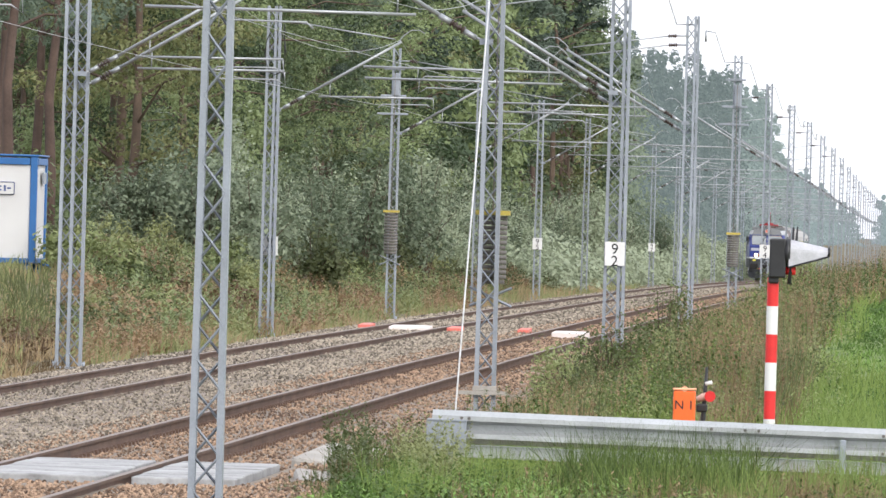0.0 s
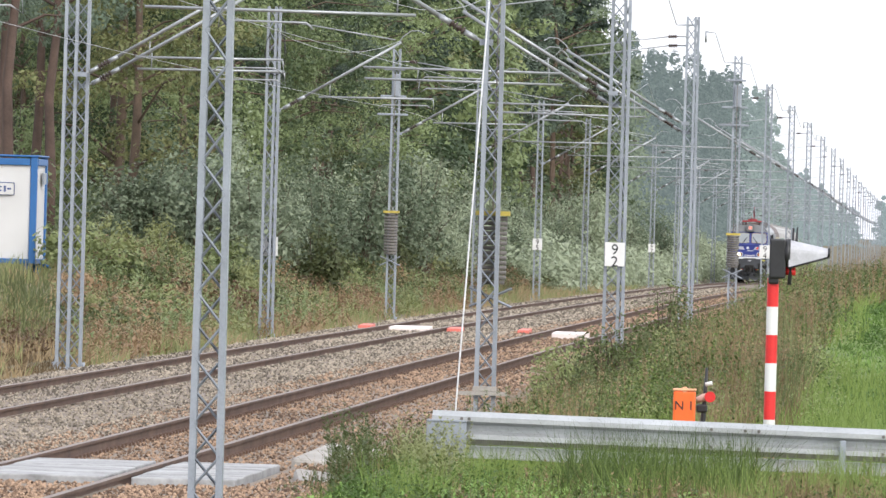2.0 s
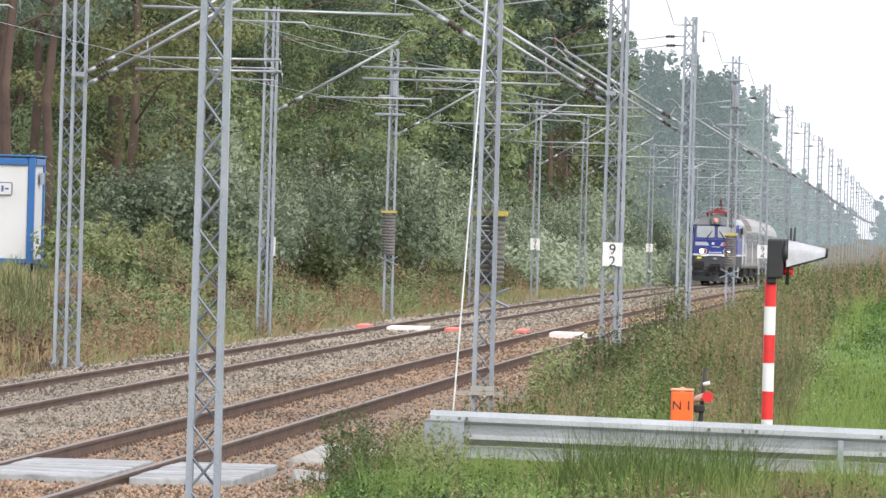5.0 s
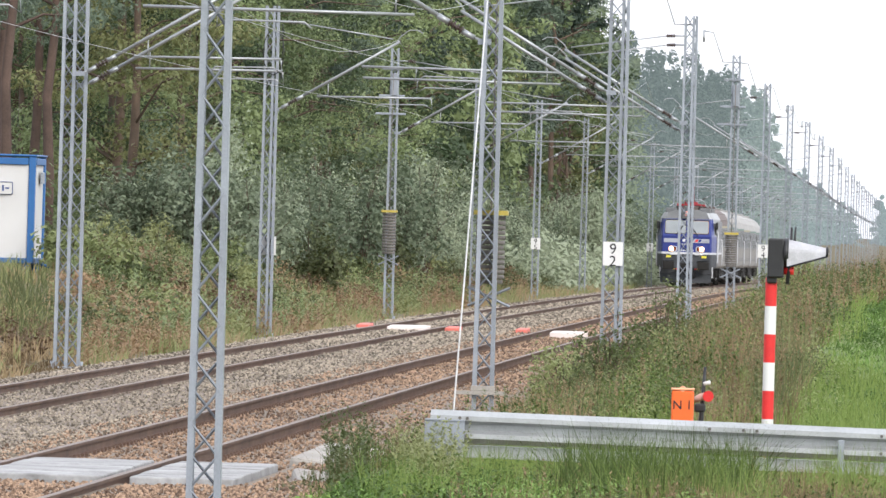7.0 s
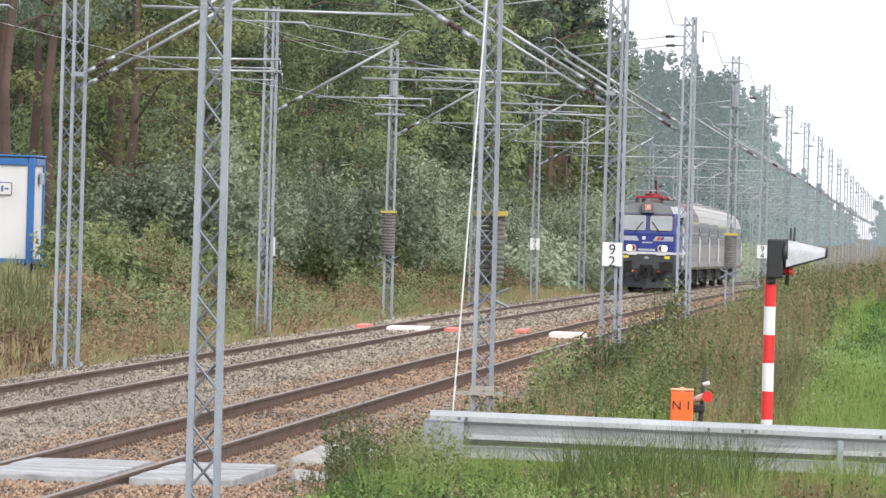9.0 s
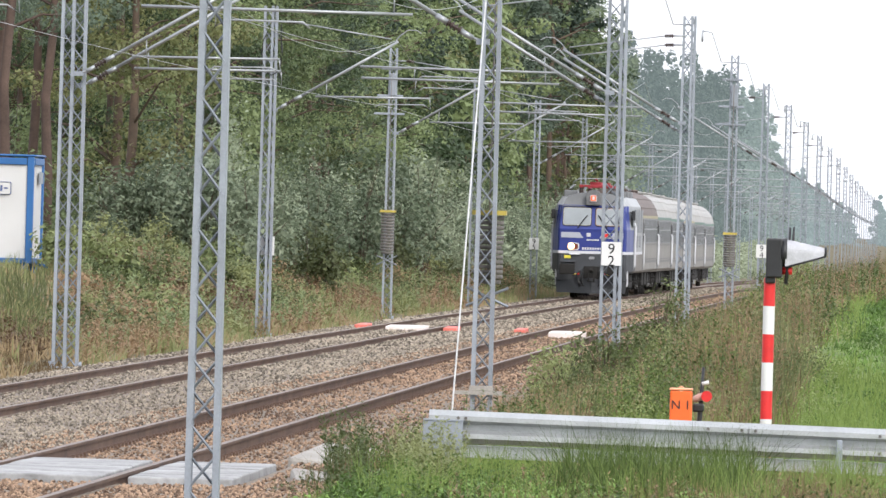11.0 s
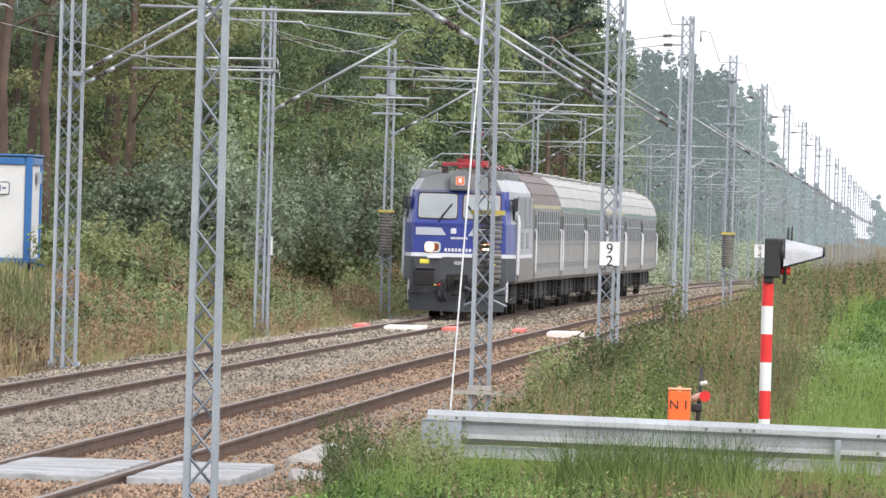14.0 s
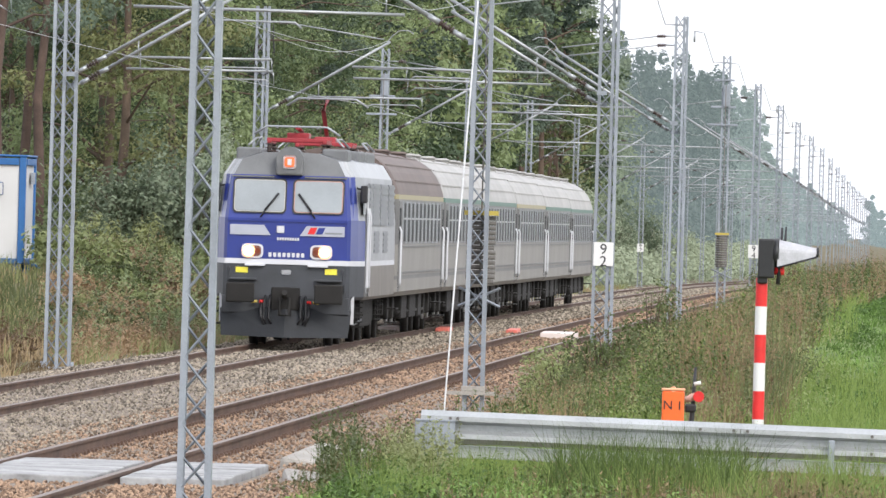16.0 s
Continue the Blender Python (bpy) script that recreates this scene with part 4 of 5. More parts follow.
    tube(bm, ((0, -0.02, 0.98), (0, -0.3, 0.98), (0, -0.42, 1.05)), 0.06, 8)
    tube(bm, ((-0.08, -0.3, 0.95), (-0.1, -0.33, 0.6), (0.1, -0.33, 0.6), (0.08, -0.3, 0.95)), 0.04, 6)
    part("coupling", bm, UNDER, lo, "dark screw coupling")
    bm = bm_new()
    v = [bm.verts.new(p) for p in ((-1.30, 0.12, 0.72), (1.30, 0.12, 0.72), (1.25, -0.10, 0.18), (0, -0.35, 0.16), (-1.25, -0.10, 0.18), (0, -0.05, 0.75))]
    bm.faces.new((v[0], v[5], v[3], v[4]))
    bm.faces.new((v[5], v[1], v[2], v[3]))
    bmesh.ops.solidify(bm, geom=bm.faces[:], thickness=0.03)
    part("snow_plough", bm, LOCO_DARK, lo, "dark grey snow plough")
    bm = bm_new()
    box(bm, -1.26, 1.26, 0.02, 0.5, 0.62, 0.98, bevel=0.03)
    part("buffer_beam", bm, LOCO_DARK, lo)
    # roof gear
    for y0, y1 in ((0.9, 2.6), (5.8, 8.2), (9.2, 12.6)):
        for s in (-1, 1):
            bm = bm_new()
            box(bm, s * 0.85 - 0.25, s * 0.85 + 0.25, y0, y1, 3.62, 3.90, bevel=0.04)
            part("roof_box", bm, ROOF_GREY, lo)
    for yp, raised in ((3.6, False), (14.2, True)):
        bm = bm_new()
        box(bm, -0.22, 0.22, yp - 0.6, yp + 0.2, 4.08, 4.22, bevel=0.03)
        pt = part("pantograph", bm, PANTO, lo, "red pantograph")
        for s in (-1, 1):
            bm = bm_new()
            box(bm, s * 0.55 - 0.04, s * 0.55 + 0.04, yp - 1.0, yp + 1.0, 4.0, 4.08, bevel=0.015)
            part("base_rail", bm, PANTO, pt)
            for d in (-0.9, 0.9):
                bm = bm_new()
                insulator(bm, (s * 0.55, yp + d, 3.74), (s * 0.55, yp + d, 4.02), 0.09, 4)
                part("roof_insulator", bm, RUST, pt)
            bm = bm_new()
            tube(bm, ((s * 0.95, yp - 1.2, 3.95), (s * 0.8, yp - 1.0, 4.1), (s * 0.8, yp + 0.9, 4.12), (s * 0.95, yp + 1.2, 3.95)), 0.02, 6)
            part("conduit", bm, TUBE, pt)
        for d in (-0.9, 0.9):
            bm = bm_new()
            box(bm, -0.6, 0.6, yp + d - 0.05, yp + d + 0.05, 4.03, 4.11, bevel=0.015)
            part("cross_bar", bm, PANTO, pt)
        bm = bm_new()
        if raised:
            knee, head = (0, yp - 1.5, 4.75), (0, yp + 0.2, 5.0)
        else:
            knee, head = (0, yp + 1.0, 4.25), (0, yp - 0.9, 4.32)
        tube(bm, ((0, yp + (0.6 if raised else -0.8), 4.15), knee, head), 0.045, 8)
        part("arm", bm, PANTO, pt)
        bm = bm_new()
        for d in (-0.18, 0.18):
            tube(bm, ((-0.85, head[1] + d, head[2] - 0.14), (-0.6, head[1] + d, head[2] + 0.02), (0.6, head[1] + d, head[2] + 0.02), (0.85, head[1] + d, head[2] - 0.14)), 0.022, 6)
        tube(bm, ((-0.4, head[1] - 0.18, head[2]), (-0.4, head[1] + 0.18, head[2])), 0.02)
        tube(bm, ((0.4, head[1] - 0.18, head[2]), (0.4, head[1] + 0.18, head[2])), 0.02)
        part("collector_head", bm, TUBE, pt)
    bogie(lo, 3.9, (1.45,), 0.6)
    bogie(lo, 12.8, (1.45,), 0.6)
    # added dark box, deepens the shade beneath the locomotive
    bm = bm_new()
    box(bm, -1.0, 1.0, 0.5, 16.2, 0.66, 0.94, bevel=0.03)
    part("underfloor_shade_box", bm, UNDER, lo, "dark box added to deepen the shade under the floor")
    bm = bm_new()
    box(bm, -1.2, 1.2, 5.8, 10.9, 0.35, 0.95, bevel=0.05)
    part("equipment_box", bm, UNDER, lo)
    return lo


def build_coach(roof, line):
    co = thing("passenger_coach", Matrix(), "", "railway coach", "coaches of the train")
    half = ((1.34, 0.92), (1.42, 1.02), (1.42, 1.28), (1.42, 1.36), (1.42, 1.98), (1.42, 2.02), (1.41, 2.98), (1.40, 3.08), (1.37, 3.2), (1.31, 3.38), (1.22, 3.55), (1.10, 3.70), (0.95, 3.82), (0.77, 3.91), (0.55, 3.98), (0.3, 4.02), (0, 4.03))

    def pick(c, cap):
        if c.z > 3.08:
            return 2
        if 2.98 < c.z:
            return 3
        if c.z > 2.0 or 1.28 < c.z < 1.36:
            return 1
        return 0
    bm = bm_new()
    shell(bm, half, ((0.42, 0.96), (0.6, 1.0), (24.0, 1.0), (24.18, 0.96)), pick)
    part("body", bm, [COACH_LOW, COACH_BAND, roof, line], co)
    for k, (x, z) in enumerate(((1.31, 3.38), (1.1, 3.71), (0.77, 3.92), (0.3, 4.02))):
        for s in (-1, 1):
            bm = bm_new()
            box(bm, s * x - 0.02, s * x + 0.02, 0.6, 24.0, z - 0.03, z + 0.006)
            part("roof_rib", bm, roof, co)
    for s in (-1, 1):
        for i in range(10):
            y = 2.6 + i * 1.98
            bm = bm_new()
            box(bm, s * 1.42 - 0.03, s * 1.42 + 0.012, y, y + 1.3, 2.08, 2.9, bevel=0.01)
            w = part("window", bm, COACH_GLASS, co)
            bm = bm_new()
            for a, b in ((y - 0.05, y), (y + 1.3, y + 1.35)):
                box(bm, s * 1.42 - 0.02, s * 1.42 + 0.022, a, b, 2.04, 2.94)
            box(bm, s * 1.42 - 0.02, s * 1.42 + 0.02, y, y + 1.3, 2.55, 2.59)
            part("window_frame", bm, TUBE, w)
        for y in (0.75, 22.95):
            bm = bm_new()
            box(bm, s * 1.41 - 0.02, s * 1.41 + 0.02, y, y + 0.85, 1.02, 2.95, bevel=0.02)
            d = part("door", bm, COACH_BAND, co, "grey coach door")
            bm = bm_new()
            box(bm, s * 1.425 - 0.02, s * 1.425 + 0.02, y + 0.15, y + 0.7, 2.1, 2.8, bevel=0.02)
            part("pane", bm, COACH_GLASS, d)
            bm = bm_new()
            tube(bm, ((s * 1.44, y - 0.06, 1.1), (s * 1.48, y - 0.06, 1.2), (s * 1.48, y - 0.06, 2.3), (s * 1.44, y - 0.06, 2.4)), 0.025)
            part("handrail", bm, STRIPE, co, "pale handrail")
    for y in (1.6, 4.5, 12.5, 21.0):
        bm = bm_new()
        tube(bm, ((0.35, y, 3.95), (0.35, y, 4.04)), 0.30, 14)
        tube(bm, ((0.35, y, 4.04), (0.35, y, 4.09)), 0.36, 14, r_end=0.25)
        part("roof_vent", bm, roof, co)
    for y in (0.0, 24.3):
        bm = bm_new()
        box(bm, -0.6, 0.6, y, y + 0.3, 1.0, 3.2, bevel=0.06)
        part("gangway", bm, BLACK, co, "black rubber gangway")
    for s in (-1, 1):
        bm = bm_new()
        box(bm, s * 1.42 - 0.02, s * 1.42 + 0.018, 0.62, 23.98, 1.40, 1.44)
        box(bm, s * 1.42 - 0.02, s * 1.42 + 0.018, 0.62, 23.98, 1.96, 1.99)
        part("side_moulding", bm, COACH_BAND, co, "grey line along the side")
        for y in (0.62, 23.9):
            for z in (0.35, 0.65):
                bm = bm_new()
                box(bm, s * 1.3 - 0.12, s * 1.3 + 0.12, y, y + 0.9 if y < 1 else y - 0.9, z, z + 0.03)
                part("door_step", bm, UNDER, co)
        for y in (1.95, 4.45, 20.15, 22.65):
            bm = bm_new()
            tube(bm, ((s * 1.12, y, 0.46), (s * 1.17, y, 0.46)), 0.15, 12)
            part("axle_box", bm, TUBE, co, "greyish axle box cover")
        bm = bm_new()
        tube(bm, ((s * 1.2, 5.5, 0.55), (s * 1.2, 19.0, 0.55)), 0.035, 6)
        part("brake_pipe", bm, UNDER, co)
    bogie(co, 3.2, (1.25,), 0.46)
    bogie(co, 21.4, (1.25,), 0.46)
    # dark box along the coach, added to shade its running gear
    bm = bm_new()
    box(bm, -0.95, 0.95, 0.9, 23.7, 0.62, 0.95, bevel=0.03)
    part("underfloor_shade_box", bm, UNDER, co, "dark box added to deepen the shade under the floor")
    for y0, y1 in ((7, 9.5), (11, 14), (15.5, 17)):
        bm = bm_new()
        box(bm, -1.25, 1.25, y0, y1, 0.4, 0.93, bevel=0.04)
        part("equipment_box", bm, UNDER, co)
    return co


LOCO = build_loco()
first = tagged(build_coach(BROWN_ROOF, YELLOW_LINE), "grey coach with brown roof and yellow line above its windows")
second = tagged(build_coach(COACH_ROOF, GREEN_LINE), "grey coach with pale ribbed roof and green line above windows")
third = tagged(build_coach(COACH_ROOF, YELLOW_LINE), "grey coach with pale ribbed roof and yellow line above windows")
COACHES = [first, second, copy_thing(second, Matrix()), third, copy_thing(second, Matrix()), copy_thing(second, Matrix())]


# ---------------------------------------------------------------- plants
LEAF_A = leaf_mat("broad_leaves", (0.078, 0.122, 0.055), (0.22, 0.275, 0.125), 0.18)
LEAF_B = leaf_mat("yellowing_leaves", (0.14, 0.168, 0.062), (0.30, 0.305, 0.135), 0.18)
NEEDLE = leaf_mat("pine_needles", (0.065, 0.10, 0.07), (0.14, 0.185, 0.13), 0.18)
GRASS_B = leaf_mat("bank_grass_leaf", (0.125, 0.15, 0.06), (0.255, 0.275, 0.12))
WILLOW = leaf_mat("willow_leaves", (0.18, 0.235, 0.145), (0.34, 0.39, 0.265))
BIRCH = leaf_mat("birch_leaves", (0.13, 0.17, 0.06), (0.27, 0.31, 0.13))
BARK = mat("brown_bark", (0.10, 0.07, 0.05), 0.9, 0, 0.4, 2, 0.6, 20)
PINE_BARK = mat("reddish_pine_bark", (0.085, 0.056, 0.044), 0.9, 0, 0.4, 2, 0.6, 20)
GRASS_G = leaf_mat("green_grass", (0.085, 0.135, 0.030), (0.20, 0.275, 0.072))
GRASS_L = leaf_mat("fresh_grass", (0.105, 0.19, 0.04), (0.22, 0.36, 0.09))
GRASS_D = leaf_mat("dry_grass", (0.19, 0.13, 0.068), (0.36, 0.27, 0.155))


def haze_glow_mat(name, colour, second, haze):
    """Foliage of the distance, with the pale haze of the air put in as emission."""
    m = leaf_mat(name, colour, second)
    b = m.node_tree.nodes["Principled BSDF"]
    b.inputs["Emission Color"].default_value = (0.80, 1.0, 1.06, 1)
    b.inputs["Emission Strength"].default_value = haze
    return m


# bluish emission grows from wood to wood to imitate thickening haze
WOODS = haze_glow_mat("faint_haze_glow_leaves", (0.06, 0.09, 0.05), (0.14, 0.175, 0.09), 0.07)
HAZY_WOODS = haze_glow_mat("haze_glow_leaves", (0.06, 0.085, 0.06), (0.13, 0.165, 0.11), 0.15)
PALE_WOODS = haze_glow_mat("pale_haze_glow_leaves", (0.06, 0.085, 0.065), (0.12, 0.15, 0.11), 0.21)
PALEST_WOODS = haze_glow_mat("palest_haze_glow_leaves", (0.07, 0.09, 0.07), (0.13, 0.16, 0.13), 0.29)
FERN = leaf_mat("browning_fern", (0.205, 0.13, 0.072), (0.37, 0.255, 0.15))


def cloud(rnd, centre, radii, n, size):
    """n small three-cornered leaves in a ragged ellipsoid, facing outwards and up, as an (n, 3, 3) array."""
    p = rnd.normal(size=(n, 3))
    p /= np.linalg.norm(p, axis=1)[:, None]
    face = p * 0.8 + np.array((0, 0, 0.55)) + rnd.normal(0, 0.45, (n, 3))
    a = np.cross(face, rnd.normal(size=(n, 3)))
    a /= np.linalg.norm(a, axis=1)[:, None] + 1e-9
    b = np.cross(face, a)
    b /= np.linalg.norm(b, axis=1)[:, None] + 1e-9
    p = p * rnd.uniform(0.35, 1.0, (n, 1)) ** 0.6 * np.array(radii) + np.array(centre)
    s = (size * rnd.uniform(0.6, 1.5, n))[:, None]
    return np.stack((p + a * s, p - a * s * 0.6 + b * s * 0.55, p - a * s * 0.6 - b * s * 0.55), 1)


def leaves_mesh(name, arrays, material):
    v = np.concatenate(arrays).reshape(-1, 3)
    me = bpy.data.meshes.new(name)
    n = len(v) // 3
    me.from_pydata(v.tolist(), [], np.arange(3 * n).reshape(n, 3).tolist())
    me.materials.append(material)
    return me


def tree(seed, height, kind, leaves, size):
    rnd = np.random.RandomState(seed)
    th = thing("tree", Matrix(), "", "tree", "forest edge")
    bm = bm_new()
    pts = [Vector((0, 0, -0.6))]
    for k in range(1, 9):
        pts.append(Vector((rnd.uniform(-0.2, 0.2) * k / 4, rnd.uniform(-0.2, 0.2) * k / 4, height * 0.95 * k / 8)))
    tube(bm, pts, 0.175, 7, r_end=0.03)
    nl = 40 if kind == "pine" else 26
    lo = 0.14 if kind != "pine" else 0.42
    arrays, clumps = [], []
    for k in range(nl):
        f = lo + (0.97 - lo) * (k + rnd.rand()) / nl
        i = min(7, int(f / 0.95 * 8))
        a = k * 2.4 + rnd.uniform(-0.6, 0.6)
        if kind == "pine":
            spread = height * 0.16 * (1.08 - f) ** 0.8 * rnd.uniform(0.6, 1.2) + 0.3
        else:
            spread = height * 0.2 * math.sin(math.pi * min(1, 0.25 + 0.72 * f)) * rnd.uniform(0.5, 1.25) + 0.35
        p = pts[i].lerp(pts[i + 1], rnd.rand())
        rise = rnd.uniform(0.05, 0.5)
        q = p + Vector((math.cos(a) * spread, math.sin(a) * spread, spread * rise))
        tube(bm, (p, p.lerp(q, 0.5) + Vector((0, 0, 0.12 * spread)), q), 0.055, 4, r_end=0.012)
        side = Vector((-math.sin(a), math.cos(a), 0))
        for t, w in ((1.0, 0.9), (0.72, 0.95), (0.45, 0.6)):
            for o in (-1, 1):
                c = p.lerp(q, t) + side * o * spread * rnd.uniform(0.1, 0.38) * (1.25 - t * 0.5) + Vector(rnd.normal(0, 0.22, 3))
                c.z -= 0.1 * spread * abs(o) * rnd.rand()
                clumps.append((c, w * rnd.uniform(0.5, 1.15)))
    clumps.append((pts[-1], 0.8))
    total = sum(k * k for c, k in clumps)
    for c, k in clumps:
        r = k * (1.0 - 0.5 * c.z / height if kind == "pine" else 0.98)
        arrays.append(cloud(rnd, c, (r, r, r * (0.42 if kind == "pine" else 0.55)), max(6, int(leaves * k * k / total)), size))
    part("trunk", bm, PINE_BARK if kind == "pine" else BARK, th)
    ob = new("crown", leaves_mesh("crown", arrays, {"broad": LEAF_A, "yellow": LEAF_B, "pine": NEEDLE}[kind]))
    ob.parent = th
    return th


TREE_LABEL = {"broad": "tall broad-leaved tree in dull green leaf", "yellow": "slender tree with yellowing green leaves", "pine": "tall pine with a dark ragged crown"}


def plant_forest():
    rnd = random.Random(5)
    sets = {}
    spec = ((17, "broad"), (15, "broad"), (14, "yellow"), (18, "pine"), (16, "pine"), (12, "broad"))
    for lod, (leaves, size) in enumerate(((17000, 0.076), (4200, 0.17))):
        for i, (h, k) in enumerate(spec):
            sets[lod, i] = tagged(tree(11 + i + 40 * lod, h, k, 6200 if lod and k == "pine" else leaves, 0.13 if lod and k == "pine" else size), TREE_LABEL[k])
    used = set()
    for row, (x, step, y0, y1) in enumerate(((-26.0, 5.8, 378, 870), (-30.5, 7.0, 396, 870), (-36.0, 9.0, 430, 870), (-43.0, 10.0, 480, 760))):
        y = y0
        while y < y1:
            far = smooth(480, 760, y)
            w = [3 - 2 * far, 2.5 - far, 2 - 1.3 * far, 1.3 + 2.1 * far, 1.0 + 2.1 * far, 1.6 - far]
            i = rnd.choices(range(6), w)[0]
            px = x + rnd.uniform(-1.6, 1.6)
            s = rnd.uniform(0.74, 1.14) * (1 + 0.15 * smooth(600, 800, y))
            key = (0 if y < 520 and row < 2 else 1, i)
            m = Matrix.Translation(at(px, y, ground_z(px, y))) @ Matrix.Rotation(rnd.uniform(0, 6.28), 4, "Z")
            if key in used:
                ob = copy_thing(sets[key], m)
            else:
                used.add(key)
                ob = sets[key]
                ob.matrix_basis = m
            ob.scale = (s, s, s * rnd.uniform(0.92, 1.08))
            y += step * rnd.uniform(0.7, 1.3) * (1 + 0.8 * far)
    # tall pines with bare trunks at the corner of the wood
    for px, y, i in ((-26.5, 344.5, 3), (-27.0, 368, 3), (-27.6, 357, 4), (-28.4, 381, 4)):
        ob = copy_thing(sets[0, i], Matrix.Translation(at(px, y, ground_z(px, y))) @ Matrix.Rotation(y, 4, "Z"))
        ob.scale = (1.05, 1.05, 1.1)
        used.add((0, i))
    for key, ob in sets.items():
        if key not in used:
            for c in list(ob.children):
                bpy.data.objects.remove(c)
            bpy.data.objects.remove(ob)
    # the woods beyond a kilometre, too far to tell their trees apart
    rs = np.random.RandomState(8)
    tops = ((850, 25), (985, 25), (1010, 20), (1150, 20.5), (1330, 22), (1700, 24), (1850, 24), (2000, 18), (2600, 13), (3400, 10))
    # their haze is a glow of the leaves, stronger with distance
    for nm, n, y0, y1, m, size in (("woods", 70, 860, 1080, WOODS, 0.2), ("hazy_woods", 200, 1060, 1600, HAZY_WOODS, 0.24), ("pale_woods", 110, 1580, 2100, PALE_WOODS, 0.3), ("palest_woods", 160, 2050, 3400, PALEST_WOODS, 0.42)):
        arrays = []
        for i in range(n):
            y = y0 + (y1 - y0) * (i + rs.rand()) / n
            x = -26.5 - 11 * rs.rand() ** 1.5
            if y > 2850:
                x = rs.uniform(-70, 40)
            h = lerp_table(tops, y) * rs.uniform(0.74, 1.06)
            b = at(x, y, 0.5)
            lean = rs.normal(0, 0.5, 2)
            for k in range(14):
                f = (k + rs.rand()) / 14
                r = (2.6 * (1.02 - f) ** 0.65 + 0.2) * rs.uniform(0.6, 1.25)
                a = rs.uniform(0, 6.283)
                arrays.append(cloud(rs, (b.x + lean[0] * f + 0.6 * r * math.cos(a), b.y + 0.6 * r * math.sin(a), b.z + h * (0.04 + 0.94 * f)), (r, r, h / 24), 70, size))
        tagged(new(nm, leaves_mesh(nm, arrays, m)), "distant blue-green woods whose leaves glow to imitate haze", "woods", kind="stuff")


plant_forest()


def shrub(seed, h, w, n, size, material, label):
    rnd = np.random.RandomState(seed)
    th = thing("shrub", Matrix(), label, "shrub", "shrubs on the banks")
    bm = bm_new()
    arrays = []
    for k in range(14):
        a = rnd.uniform(0, 6.283)
        f = rnd.uniform(0.25, 1.0)
        q = Vector((math.cos(a) * w * 0.5 * f, math.sin(a) * w * 0.5 * f, h * (1.02 - 0.5 * f * f) * rnd.uniform(0.55, 1.0)))
        tube(bm, ((math.cos(a) * 0.1, math.sin(a) * 0.1, -0.2), q * 0.5 + Vector((0, 0, 0.12 * h)), q), 0.02, 4, r_end=0.006)
        for t in (1.0, 0.72, 0.45):
            c = np.array(q) * t + rnd.normal(0, 0.08 * w, 3)
            r = w * rnd.uniform(0.10, 0.2)
            arrays.append(cloud(rnd, c, (r, r, r * 1.1), n // 42, size))
    part("branching_stem", bm, BARK, th)
    ob = new("foliage", leaves_mesh("foliage", arrays, material))
    ob.parent = th
    return th


def clear(x, y):
    """Keeps the strip before the site container low."""
    return y > 288 or x / y > -0.0722


